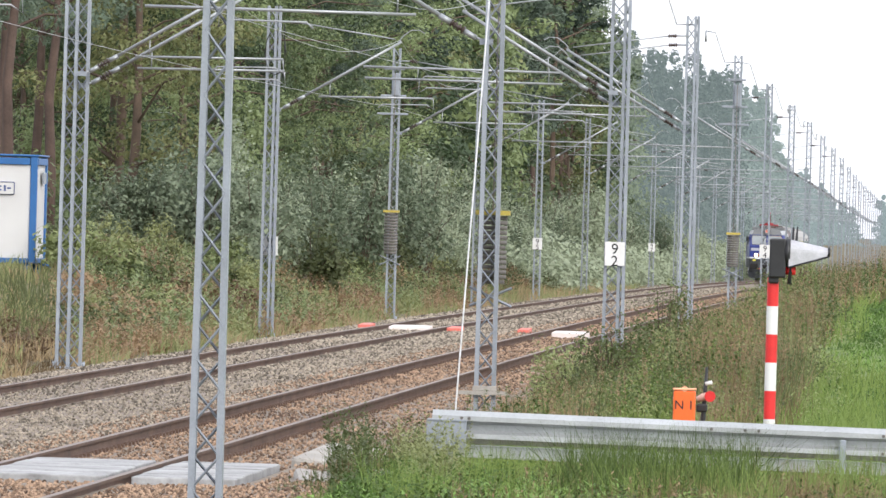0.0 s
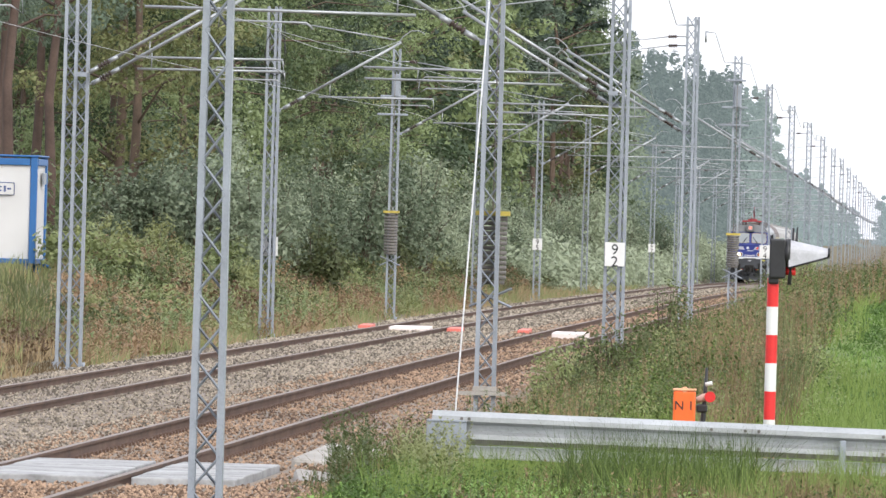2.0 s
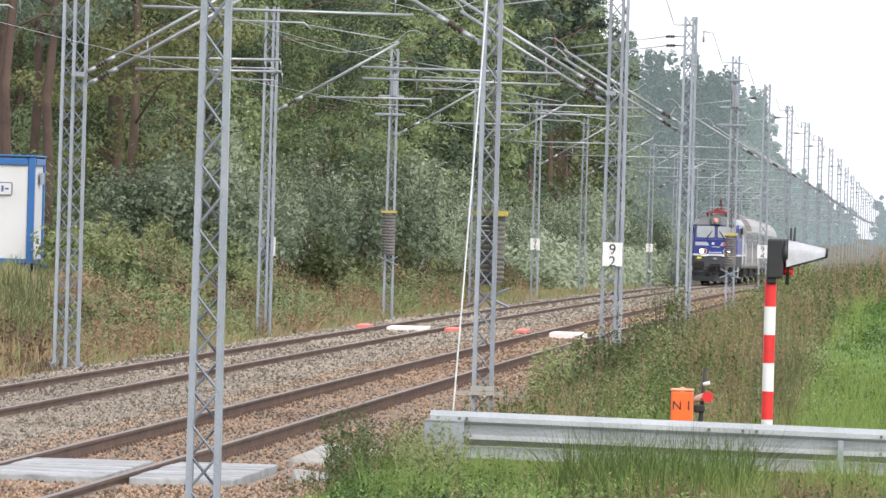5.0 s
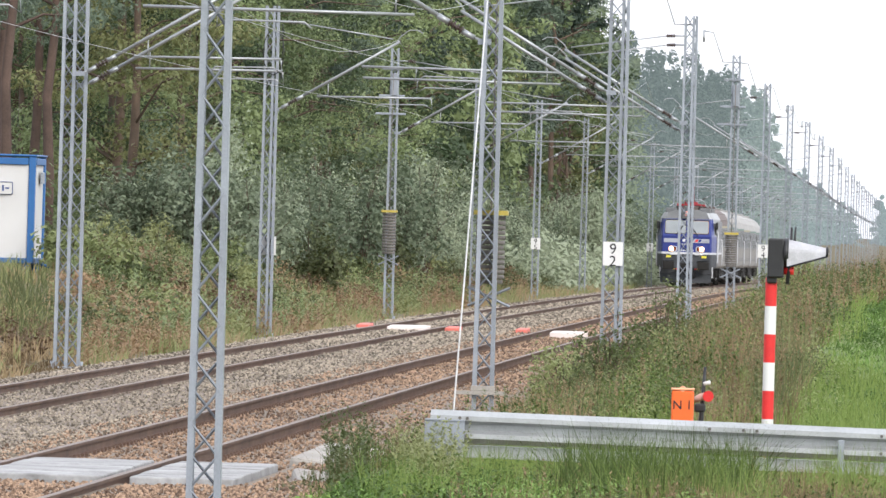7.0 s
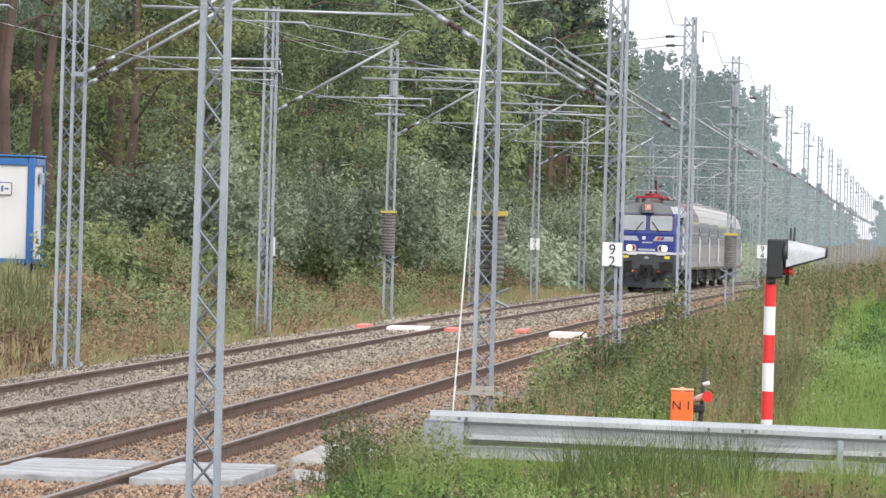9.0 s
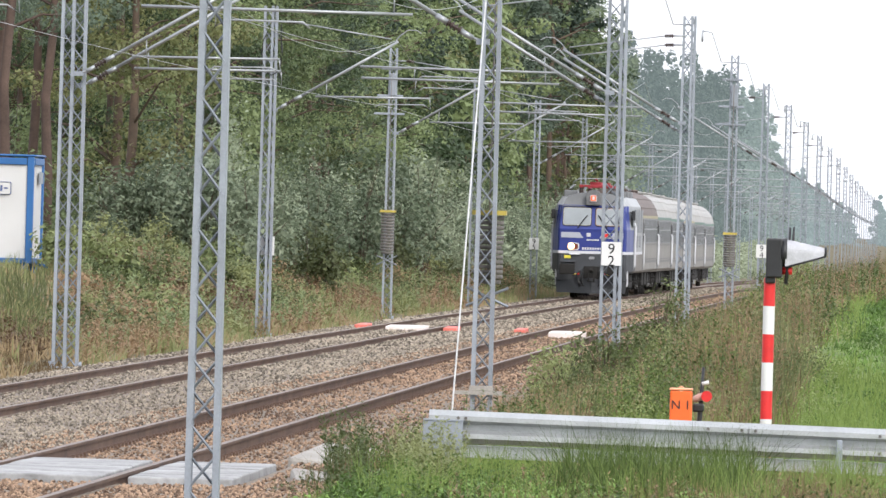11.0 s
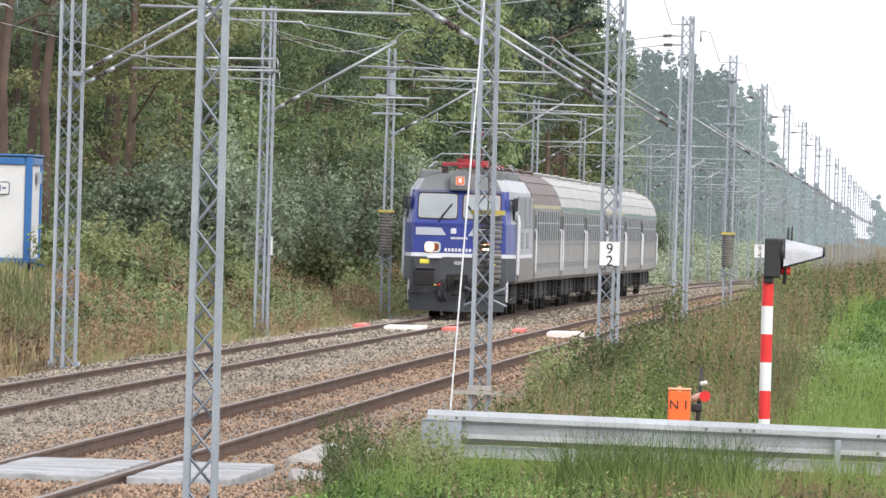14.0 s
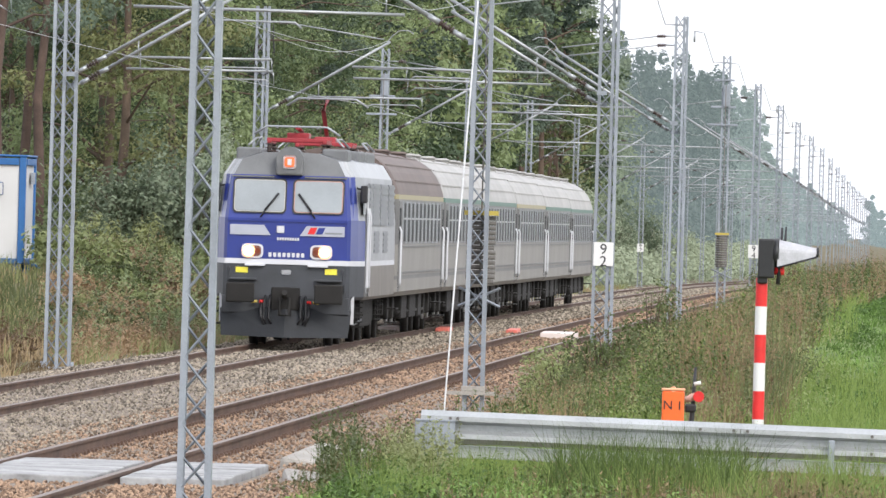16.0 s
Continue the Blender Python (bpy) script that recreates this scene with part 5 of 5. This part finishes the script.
def plant_shrubs():
    rnd = random.Random(9)
    w = [shrub(60 + i, h, wd, 3000, 0.08, WILLOW, "pale grey-green willow shrub on the bank") for i, (h, wd) in enumerate(((3.9, 3.4), (3.0, 3.0), (4.6, 3.2)))]
    g = [shrub(70 + i, h, wd, 2400, 0.06, (GRASS_B, BIRCH)[i], "leafy olive-green shrub on the bank") for i, (h, wd) in enumerate(((1.7, 1.9), (1.2, 1.8)))]
    f = [shrub(80 + i, h, wd, 1600, 0.07, FERN, "browning bracken clump on the bank") for i, (h, wd) in enumerate(((1.1, 2.0), (0.8, 1.7)))]
    b = [shrub(90 + i, h, wd, 1700, 0.030, BIRCH, "young birch shrub beside the masts") for i, (h, wd) in enumerate(((1.5, 1.3), (1.0, 1.2)))]
    seen = set()

    def put(ob, x, y, s):
        m = Matrix.Translation(at(x, y, ground_z(x, y) - 0.05)) @ Matrix.Rotation(rnd.uniform(0, 6.28), 4, "Z")
        if ob in seen:
            ob = copy_thing(ob, m)
        else:
            seen.add(ob)
            ob.matrix_basis = m
        ob.scale = (s, s, s)
    for i in range(80):                                 # willows between masts and wood
        y = 345 + 640 * rnd.random() ** 1.5
        put(w[i % 3], rnd.uniform(-23.5, -18.6), y, rnd.uniform(0.7, 1.15))
    for i in range(16):                                 # nearer willows
        put(w[i % 3], rnd.uniform(-21.5, -18.8), 352 + 9 * i + rnd.uniform(-4, 4), rnd.uniform(0.62, 0.9))
    for i in range(6):
        put(w[i % 3], rnd.uniform(-24.0, -22.8), 346 + i * 6, rnd.uniform(0.42, 0.6))
    for i in range(46):
        y = 228 + 320 * rnd.random()
        x = rnd.uniform(-24, -18.0)
        if clear(x, y) and (y > 300 or i % 2):
            put(g[i % 2], x, y, rnd.uniform(0.7, 1.3))
    for i in range(64):
        y = 222 + 300 * rnd.random()
        x = rnd.uniform(-22.5, -17.2)
        if i % 2 and clear(x, y):
            put(f[i // 2 % 2], x, y, rnd.uniform(0.6, 1.0))
    for i in range(30):                                 # low bushes over the foot of the bank
        y = 236 + 110 * rnd.random()
        x = y * rnd.uniform(-0.0715, -0.052)
        if -22.5 < x < -16.8 and clear(x, y):
            put((g + f)[i % 4], x, y, rnd.uniform(0.5, 0.95))
    for i in range(34):                                 # right bank
        y = 168 + 260 * rnd.random() ** 1.3
        put(b[i % 2], rnd.uniform(-5.3, -4.0) + (0.6 if y > 230 else 0), y, rnd.uniform(0.55, 1.1))
    for i in range(8):
        y = 185 + 200 * rnd.random()
        put(g[i % 2], rnd.uniform(-4.4, -3.0), y, rnd.uniform(0.3, 0.5))


plant_shrubs()


def blades(name, label, material, spots, seed, h0, h1, width, lean=0.35, per=5, spread=0.06):
    """Tufts of bent grass blades; spots are (x, y) from the line."""
    rnd = np.random.RandomState(seed)
    base = np.array([tuple(at(x, y, ground_z(x, y) - 0.02)) for x, y in spots])
    base = np.repeat(base, per, axis=0)
    n = len(base)
    base[:, :2] += rnd.normal(0, spread, (n, 2))
    h = rnd.uniform(h0, h1, n)
    a = rnd.uniform(0, 6.283, n)
    d = np.stack((np.cos(a), np.sin(a), np.zeros(n)), 1) * (np.abs(rnd.normal(0, lean, n)) * h)[:, None]
    side = np.stack((np.ones(n), np.zeros(n), np.zeros(n)), 1) * (width * rnd.uniform(0.6, 1.3, n))[:, None]
    up = np.zeros((n, 3))
    up[:, 2] = h
    mid = base + up * 0.55 + d * 0.35
    tip = base + up * rnd.uniform(0.85, 1.0, (n, 1)) + d
    v = np.stack((base - side, base + side, mid + side * 0.7, mid - side * 0.7, tip), 1).reshape(-1, 3)
    k = np.arange(n)[:, None] * 5
    faces = (k + np.array([[0, 1, 2, 3]])).tolist() + (k + np.array([[3, 2, 4]])).tolist()
    me = bpy.data.meshes.new(name)
    me.from_pydata(v.tolist(), [], faces)
    me.materials.append(material)
    tagged(new(name, me), label, "grass", kind="stuff")


def scatter(seed, n, x0, x1, y0, y1, power=1.0, keep=None):
    rnd = random.Random(seed)
    out = []
    while len(out) < n:
        x, y = rnd.uniform(x0, x1), y0 + (y1 - y0) * rnd.random() ** power
        if keep is None or keep(x, y, rnd):
            out.append((x, y))
    return out


def patch(freq, level, off):
    return lambda x, y, rnd: noise.noise((x * freq, y * freq * 0.25, off)) > level + rnd.uniform(-0.15, 0.15)


def off_base(x, y):
    return not (x > -15.95 and 203 < y < 217.5)


def herbs(name, label, material, spots, seed, h0, h1, n=26, leaf=0.05, lean=0.12):
    """Upright leafy stems, too many to count."""
    rs = np.random.RandomState(seed)
    base = np.array([tuple(at(x, y, ground_z(x, y) - 0.02)) for x, y in spots])
    c = len(base)
    h = rs.uniform(h0, h1, c)
    top = base + np.stack((rs.normal(0, lean, c) * h, rs.normal(0, lean, c) * h, h), 1)
    w = np.array((0.06 * leaf + 0.0015, 0, 0))
    stems = np.stack((base - w, base + w, top), 1)
    u = rs.uniform(0.12, 1.0, (c, n))
    p = base[:, None] + (top - base)[:, None] * u[:, :, None]
    a = rs.uniform(0, 6.283, (c, n))
    length = leaf * rs.uniform(0.6, 1.3, (c, n)) * (1.25 - 0.75 * u)
    way = np.stack((np.cos(a), np.sin(a), rs.uniform(0.1, 0.9, (c, n))), 2) * length[:, :, None]
    side = np.stack((-np.sin(a), np.cos(a), rs.uniform(-0.4, 0.4, (c, n))), 2) * (0.24 * length)[:, :, None]
    left = np.stack((p, p + 0.5 * way + side, p + way), 2).reshape(-1, 3, 3)
    right = np.stack((p, p + way, p + 0.5 * way - side), 2).reshape(-1, 3, 3)
    tagged(new(name, leaves_mesh(name, [stems, left, right], material)), label, "herbs", kind="stuff")


# left bank
blades("bank_grass", "green grass along the foot of the bank", GRASS_B, scatter(1, 3400, -23, -15.0, 190, 620, 1.3, lambda x, y, r: off_base(x, y) and patch(0.5, 0.05, 1)(x, y, r)), 1, 0.2, 0.6, 0.011, lean=0.6)
blades("dry_bank_grass", "dry straw-coloured grass on the bank", GRASS_D, scatter(2, 2600, -21, -15.0, 190, 620, 1.3, lambda x, y, r: off_base(x, y) and patch(0.6, 0.1, 7)(x, y, r)), 2, 0.2, 0.55, 0.010, lean=0.6)
blades("short_dry_grass", "short dry grass round the foot of a mast", GRASS_D, scatter(64, 420, -17.2, -14.9, 198, 219), 64, 0.06, 0.2, 0.009, lean=0.7)
herbs("mast_foot_herbs", "withered weeds behind the foot of a mast", FERN, scatter(65, 160, -18.0, -15.9, 216, 232), 65, 0.25, 0.7, 22, 0.1)
# right bank
blades("verge_grass", "rough green grass on the verge", GRASS_G, scatter(3, 4200, -5.9, -1.2, 150, 420, 1.5, patch(0.9, -0.05, 2)), 3, 0.12, 0.42, 0.006, lean=0.6)
blades("dry_verge_grass", "dry grass and stalks on the verge", GRASS_D, scatter(4, 2600, -5.0, 1.2, 145, 420, 1.3, lambda x, y, r: x < -2.0 + 0.016 * (y - 130) and patch(0.8, 0.1, 9)(x, y, r)), 4, 0.2, 0.5, 0.005, lean=0.5)
blades("meadow_grass", "fresh bright green meadow grass", GRASS_L, scatter(5, 6000, -2.3, 1.2, 128, 260, 1.4, lambda x, y, r: x > -2.03 + 0.016 * (y - 130) + r.uniform(-0.15, 0.15)), 5, 0.04, 0.13, 0.008, lean=1.0)
# by the road, before and behind the barrier
blades("roadside_grass", "fresh green grass before the crash barrier", GRASS_G, scatter(6, 3400, -5.9, 0.3, 96, 116.6, 0.8, lambda x, y, r: x > -0.0510 * y + r.uniform(-0.25, 0.2)), 6, 0.06, 0.28, 0.0045, lean=0.7, per=6)
blades("tall_grass", "tall green grass before the crash barrier", GRASS_G, scatter(7, 420, -5.2, 0.2, 104, 116.5, 0.8, patch(1.6, 0.22, 4)), 7, 0.35, 0.8, 0.0035, lean=0.35, per=7)
blades("dry_stalks", "dry stalks before the crash barrier", GRASS_D, scatter(8, 420, -4.0, 0.2, 100, 116.5, 0.8, patch(1.0, 0.1, 12)), 8, 0.3, 0.6, 0.0035, per=6)
blades("crossing_weeds", "tall green weeds beside the crossing slabs", GRASS_G, scatter(9, 200, -6.2, -4.9, 119, 140, 1, lambda x, y, r: x > -0.049 * y + r.uniform(-0.1, 0.1)), 9, 0.25, 0.6, 0.0035, per=4, spread=0.12)


def weeds(name, label, material, spots, seed, h, n, size):
    """Low leafy plants too many to count."""
    rs = np.random.RandomState(seed)
    arrays = []
    for x, y in spots:
        if not clear(x, y):
            continue
        b = at(x, y, ground_z(x, y))
        hh = h * rs.uniform(0.5, 1.3)
        for k in range(3):
            c = (b.x + rs.normal(0, 0.12), b.y + rs.normal(0, 0.12), b.z + hh * (0.2 + 0.3 * k))
            w = max(0.13, 0.4 * hh)
            arrays.append(cloud(rs, c, (w, w, hh * 0.3), n, size))
    tagged(new(name, leaves_mesh(name, arrays, material)), label, "weeds", kind="stuff")


weeds("roadside_weeds", "low leafy green weeds before the crash barrier", GRASS_L, scatter(21, 800, -5.5, 0.2, 97, 116.4, 0.8, patch(1.2, -0.05, 30)), 21, 0.26, 24, 0.028)
blades("hidden_verge_grass", "rough grass behind the crash barrier", GRASS_G, scatter(31, 2600, -4.9, 0.3, 117.6, 152), 31, 0.2, 0.5, 0.005, lean=0.5)
weeds("verge_herbs", "leafy green herbs on the verge", BIRCH, scatter(32, 600, -5.4, -1.4, 140, 330, 1.3, patch(0.8, -0.05, 71)), 32, 0.4, 34, 0.019)
weeds("verge_bracken", "browning plants on the verge", FERN, scatter(33, 420, -5.0, 0.8, 150, 330, 1.2, lambda x, y, r: x < -2.2 + 0.016 * (y - 130) and patch(0.8, 0.05, 81)(x, y, r)), 33, 0.35, 30, 0.018)
weeds("verge_scrub", "distant scrub along the verge", BIRCH, scatter(34, 500, -5.0, -1.0, 320, 900, 1.4), 34, 0.4, 24, 0.05)
weeds("far_scrub", "far scrub beside the line", BIRCH, scatter(47, 420, -5.8, -0.5, 650, 2200, 1.3), 47, 0.5, 22, 0.10)
weeds("bank_scrub", "distant scrub at the foot of the wood", WILLOW, scatter(35, 1400, -24, -16.0, 520, 1700, 1.5), 35, 1.7, 26, 0.14)
blades("dry_clump_grass", "dry straw grass clumps beside the signal", GRASS_D, scatter(36, 420, -3.5, -1.7, 138, 176, 1.0, lambda x, y, r: -0.0206 < x / y < -0.0120 + r.uniform(-0.002, 0.002)), 36, 0.35, 0.75, 0.0055, lean=0.4)
blades("russet_verge_grass", "russet withered grass by the mast", FERN, scatter(48, 300, -6.0, -4.2, 140, 168, 1.0, lambda x, y, r: -0.0372 < x / y < -0.0285), 48, 0.3, 0.65, 0.005, lean=0.35)
blades("leaning_grass", "long leaning green grass over the crash barrier", GRASS_G, scatter(37, 260, -3.5, -1.7, 108, 116.3), 37, 0.5, 0.95, 0.004, lean=0.5, per=6)
blades("brown_stalks", "withered brown stalks before the crash barrier", FERN, scatter(38, 260, -2.3, -0.3, 104, 115.5), 38, 0.2, 0.5, 0.004, lean=0.5, per=6)
weeds("tall_weeds", "tall leafy weeds beside the barrier's end", GRASS_G, scatter(39, 46, -6.0, -4.9, 118, 131, 1, lambda x, y, r: x > -0.0485 * y), 39, 0.7, 16, 0.018)
weeds("verge_weeds", "leafy green and yellow weeds on the verge", BIRCH, scatter(22, 900, -5.6, -1.5, 150, 330, 1.4, patch(0.9, 0.0, 41)), 22, 0.4, 30, 0.02)
weeds("bank_weeds", "leafy undergrowth on the bank", GRASS_B, scatter(23, 1200, -24, -16.5, 212, 560, 1.3, patch(0.5, -0.05, 52)), 23, 0.7, 26, 0.05)
weeds("wood_undergrowth", "dark undergrowth inside the edge of the wood", LEAF_A, scatter(66, 420, -36, -26.5, 345, 620, 1.2), 66, 2.6, 60, 0.1)
weeds("bank_bracken", "browning bracken on the bank", FERN, scatter(24, 900, -23, -16.5, 212, 560, 1.3, patch(0.5, 0.0, 63)), 24, 0.6, 26, 0.05)
weeds("meadow_herbs", "low broad-leaved herbs in the meadow", GRASS_L, scatter(41, 500, -2.0, 0.8, 132, 230, 1.2, lambda x, y, r: x > -1.9 + 0.016 * (y - 130)), 41, 0.10, 16, 0.022)
weeds("bright_clumps", "bright green leafy clumps before the crash barrier", GRASS_L, scatter(42, 90, -5.2, -3.9, 104, 116), 42, 0.4, 40, 0.02)
weeds("green_verge_clumps", "deep green leafy clumps on the verge", GRASS_G, scatter(43, 260, -5.0, -2.2, 140, 260, 1.2, patch(1.0, 0.1, 97)), 43, 0.6, 40, 0.02)
weeds("track_weed", "low green weed growing between the tracks", LEAF_A, scatter(44, 16, -11.35, -11.0, 152, 168), 44, 0.12, 24, 0.02)
blades("broom_clumps", "dark green broom clumps on the bank", GRASS_B, scatter(45, 110, -20.8, -16.6, 226, 276, 1, lambda x, y, r: -0.0776 < x / y < -0.0732 or -0.0668 < x / y < -0.0628), 45, 0.25, 0.8, 0.010, lean=0.55, per=9, spread=0.25)
blades("dry_crossing_weeds", "dry stalks beside the crossing slabs", GRASS_D, scatter(46, 120, -6.2, -4.9, 119, 140, 1, lambda x, y, r: x > -0.0505 * y), 46, 0.25, 0.6, 0.0035, per=4, spread=0.12)




def within(a, b):
    """A wedge of ground as seen from the road."""
    return lambda x, y, r: a < x / y < b


def upper_verge(level, off):
    """The verge above the track, up to the edge of the meadow."""
    return lambda x, y, r: x < -2.1 + 0.016 * (y - 130) and patch(0.8, level, off)(x, y, r)


# tall herbs: by the barrier, on the verge, on the far bank
herbs("tall_herbs", "tall leafy weeds round the end of the barrier", BIRCH, scatter(51, 70, -6.4, -5.4, 117, 127, 1, within(-0.0500, -0.0468)), 51, 0.4, 0.95, 40, 0.065)
herbs("tall_herbs", "tall leafy weeds round the end of the barrier", GRASS_B, scatter(52, 190, -5.6, -4.5, 111, 117.4, 1, within(-0.0438, -0.0392)), 52, 0.4, 0.86, 40, 0.065)
herbs("slab_herbs", "weeds between the crossing slabs", BIRCH, scatter(53, 60, -7.2, -5.8, 118, 125, 1, within(-0.0556, -0.0500)), 53, 0.12, 0.3, 24, 0.045)
herbs("roadside_herbs", "mixed green weeds before the crash barrier", GRASS_G, scatter(54, 1500, -5.6, 0.2, 98, 116.4, 0.8, lambda x, y, r: x > -0.0500 * y and patch(1.3, -0.1, 61)(x, y, r)), 54, 0.15, 0.46, 22, 0.075)
herbs("pale_roadside_herbs", "fresh pale weeds before the crash barrier", GRASS_L, scatter(55, 700, -5.5, -2.8, 98, 116.0, 0.8, lambda x, y, r: x > -0.0495 * y and patch(1.5, 0.05, 66)(x, y, r)), 55, 0.15, 0.42, 22, 0.085)
herbs("withered_herbs", "withered brown weeds before the crash barrier", FERN, scatter(56, 420, -4.6, 0.2, 98, 116.2, 0.8, patch(1.4, 0.0, 77)), 56, 0.2, 0.55, 22, 0.05)
blades("verge_tufts", "tall olive grass tufts on the verge", GRASS_B, scatter(67, 220, -5.0, -1.8, 142, 230, 1.2, upper_verge(0.2, 131)), 67, 0.45, 0.95, 0.005, lean=0.3, per=9, spread=0.1)
herbs("verge_tall_herbs", "tall green weeds on the verge", GRASS_G, scatter(57, 1300, -5.6, 0.2, 139, 300, 1.3, upper_verge(0.05, 83)), 57, 0.3, 0.8, 26, 0.075)
herbs("olive_verge_herbs", "olive-green weeds on the verge", GRASS_B, scatter(58, 900, -5.3, 0.8, 139, 330, 1.3, upper_verge(0.08, 87)), 58, 0.35, 0.8, 26, 0.07)
herbs("brown_verge_herbs", "withered brown weeds on the verge", FERN, scatter(59, 1500, -4.8, 1.0, 139, 360, 1.1, upper_verge(0.02, 93)), 59, 0.35, 0.95, 22, 0.06)
def bank(level, off):
    return lambda x, y, r: off_base(x, y) and clear(x, y) and patch(0.28, level, off)(x, y, r)


herbs("bank_herbs", "tall olive weeds on the bank", GRASS_B, scatter(61, 1400, -22.5, -15.6, 205, 420, 1.2, bank(0.02, 101)), 61, 0.35, 1.0, 24, 0.14)
herbs("brown_bank_herbs", "withered brown weeds on the bank", FERN, scatter(62, 2700, -21.5, -15.4, 205, 420, 1.2, bank(-0.04, 111)), 62, 0.3, 0.8, 22, 0.11)
herbs("green_bank_herbs", "dark green weeds on the bank", LEAF_A, scatter(63, 1200, -22.5, -15.8, 205, 420, 1.2, bank(0.1, 121)), 63, 0.4, 1.1, 24, 0.13)

build_sleepers()


# ---------------------------------------------------------------- what moves
def motions():
    # seconds and the place of the locomotive's front along the line
    course = ((0, 902.2), (2, 819.6), (4, 737.0), (6, 654.4), (8, 571.8), (10, 489.2), (12, 406.8), (13, 366.0), (14, 325.4), (15, 284.2), (16, 243.0))

    def run(lag):
        return [(t, Matrix.Translation(at(TRACK_2, y + lag))) for t, y in course]
    walk(LOCO, run(0))
    for i, c in enumerate(COACHES):
        walk(c, run(16.9 + 24.6 * i))


motions()
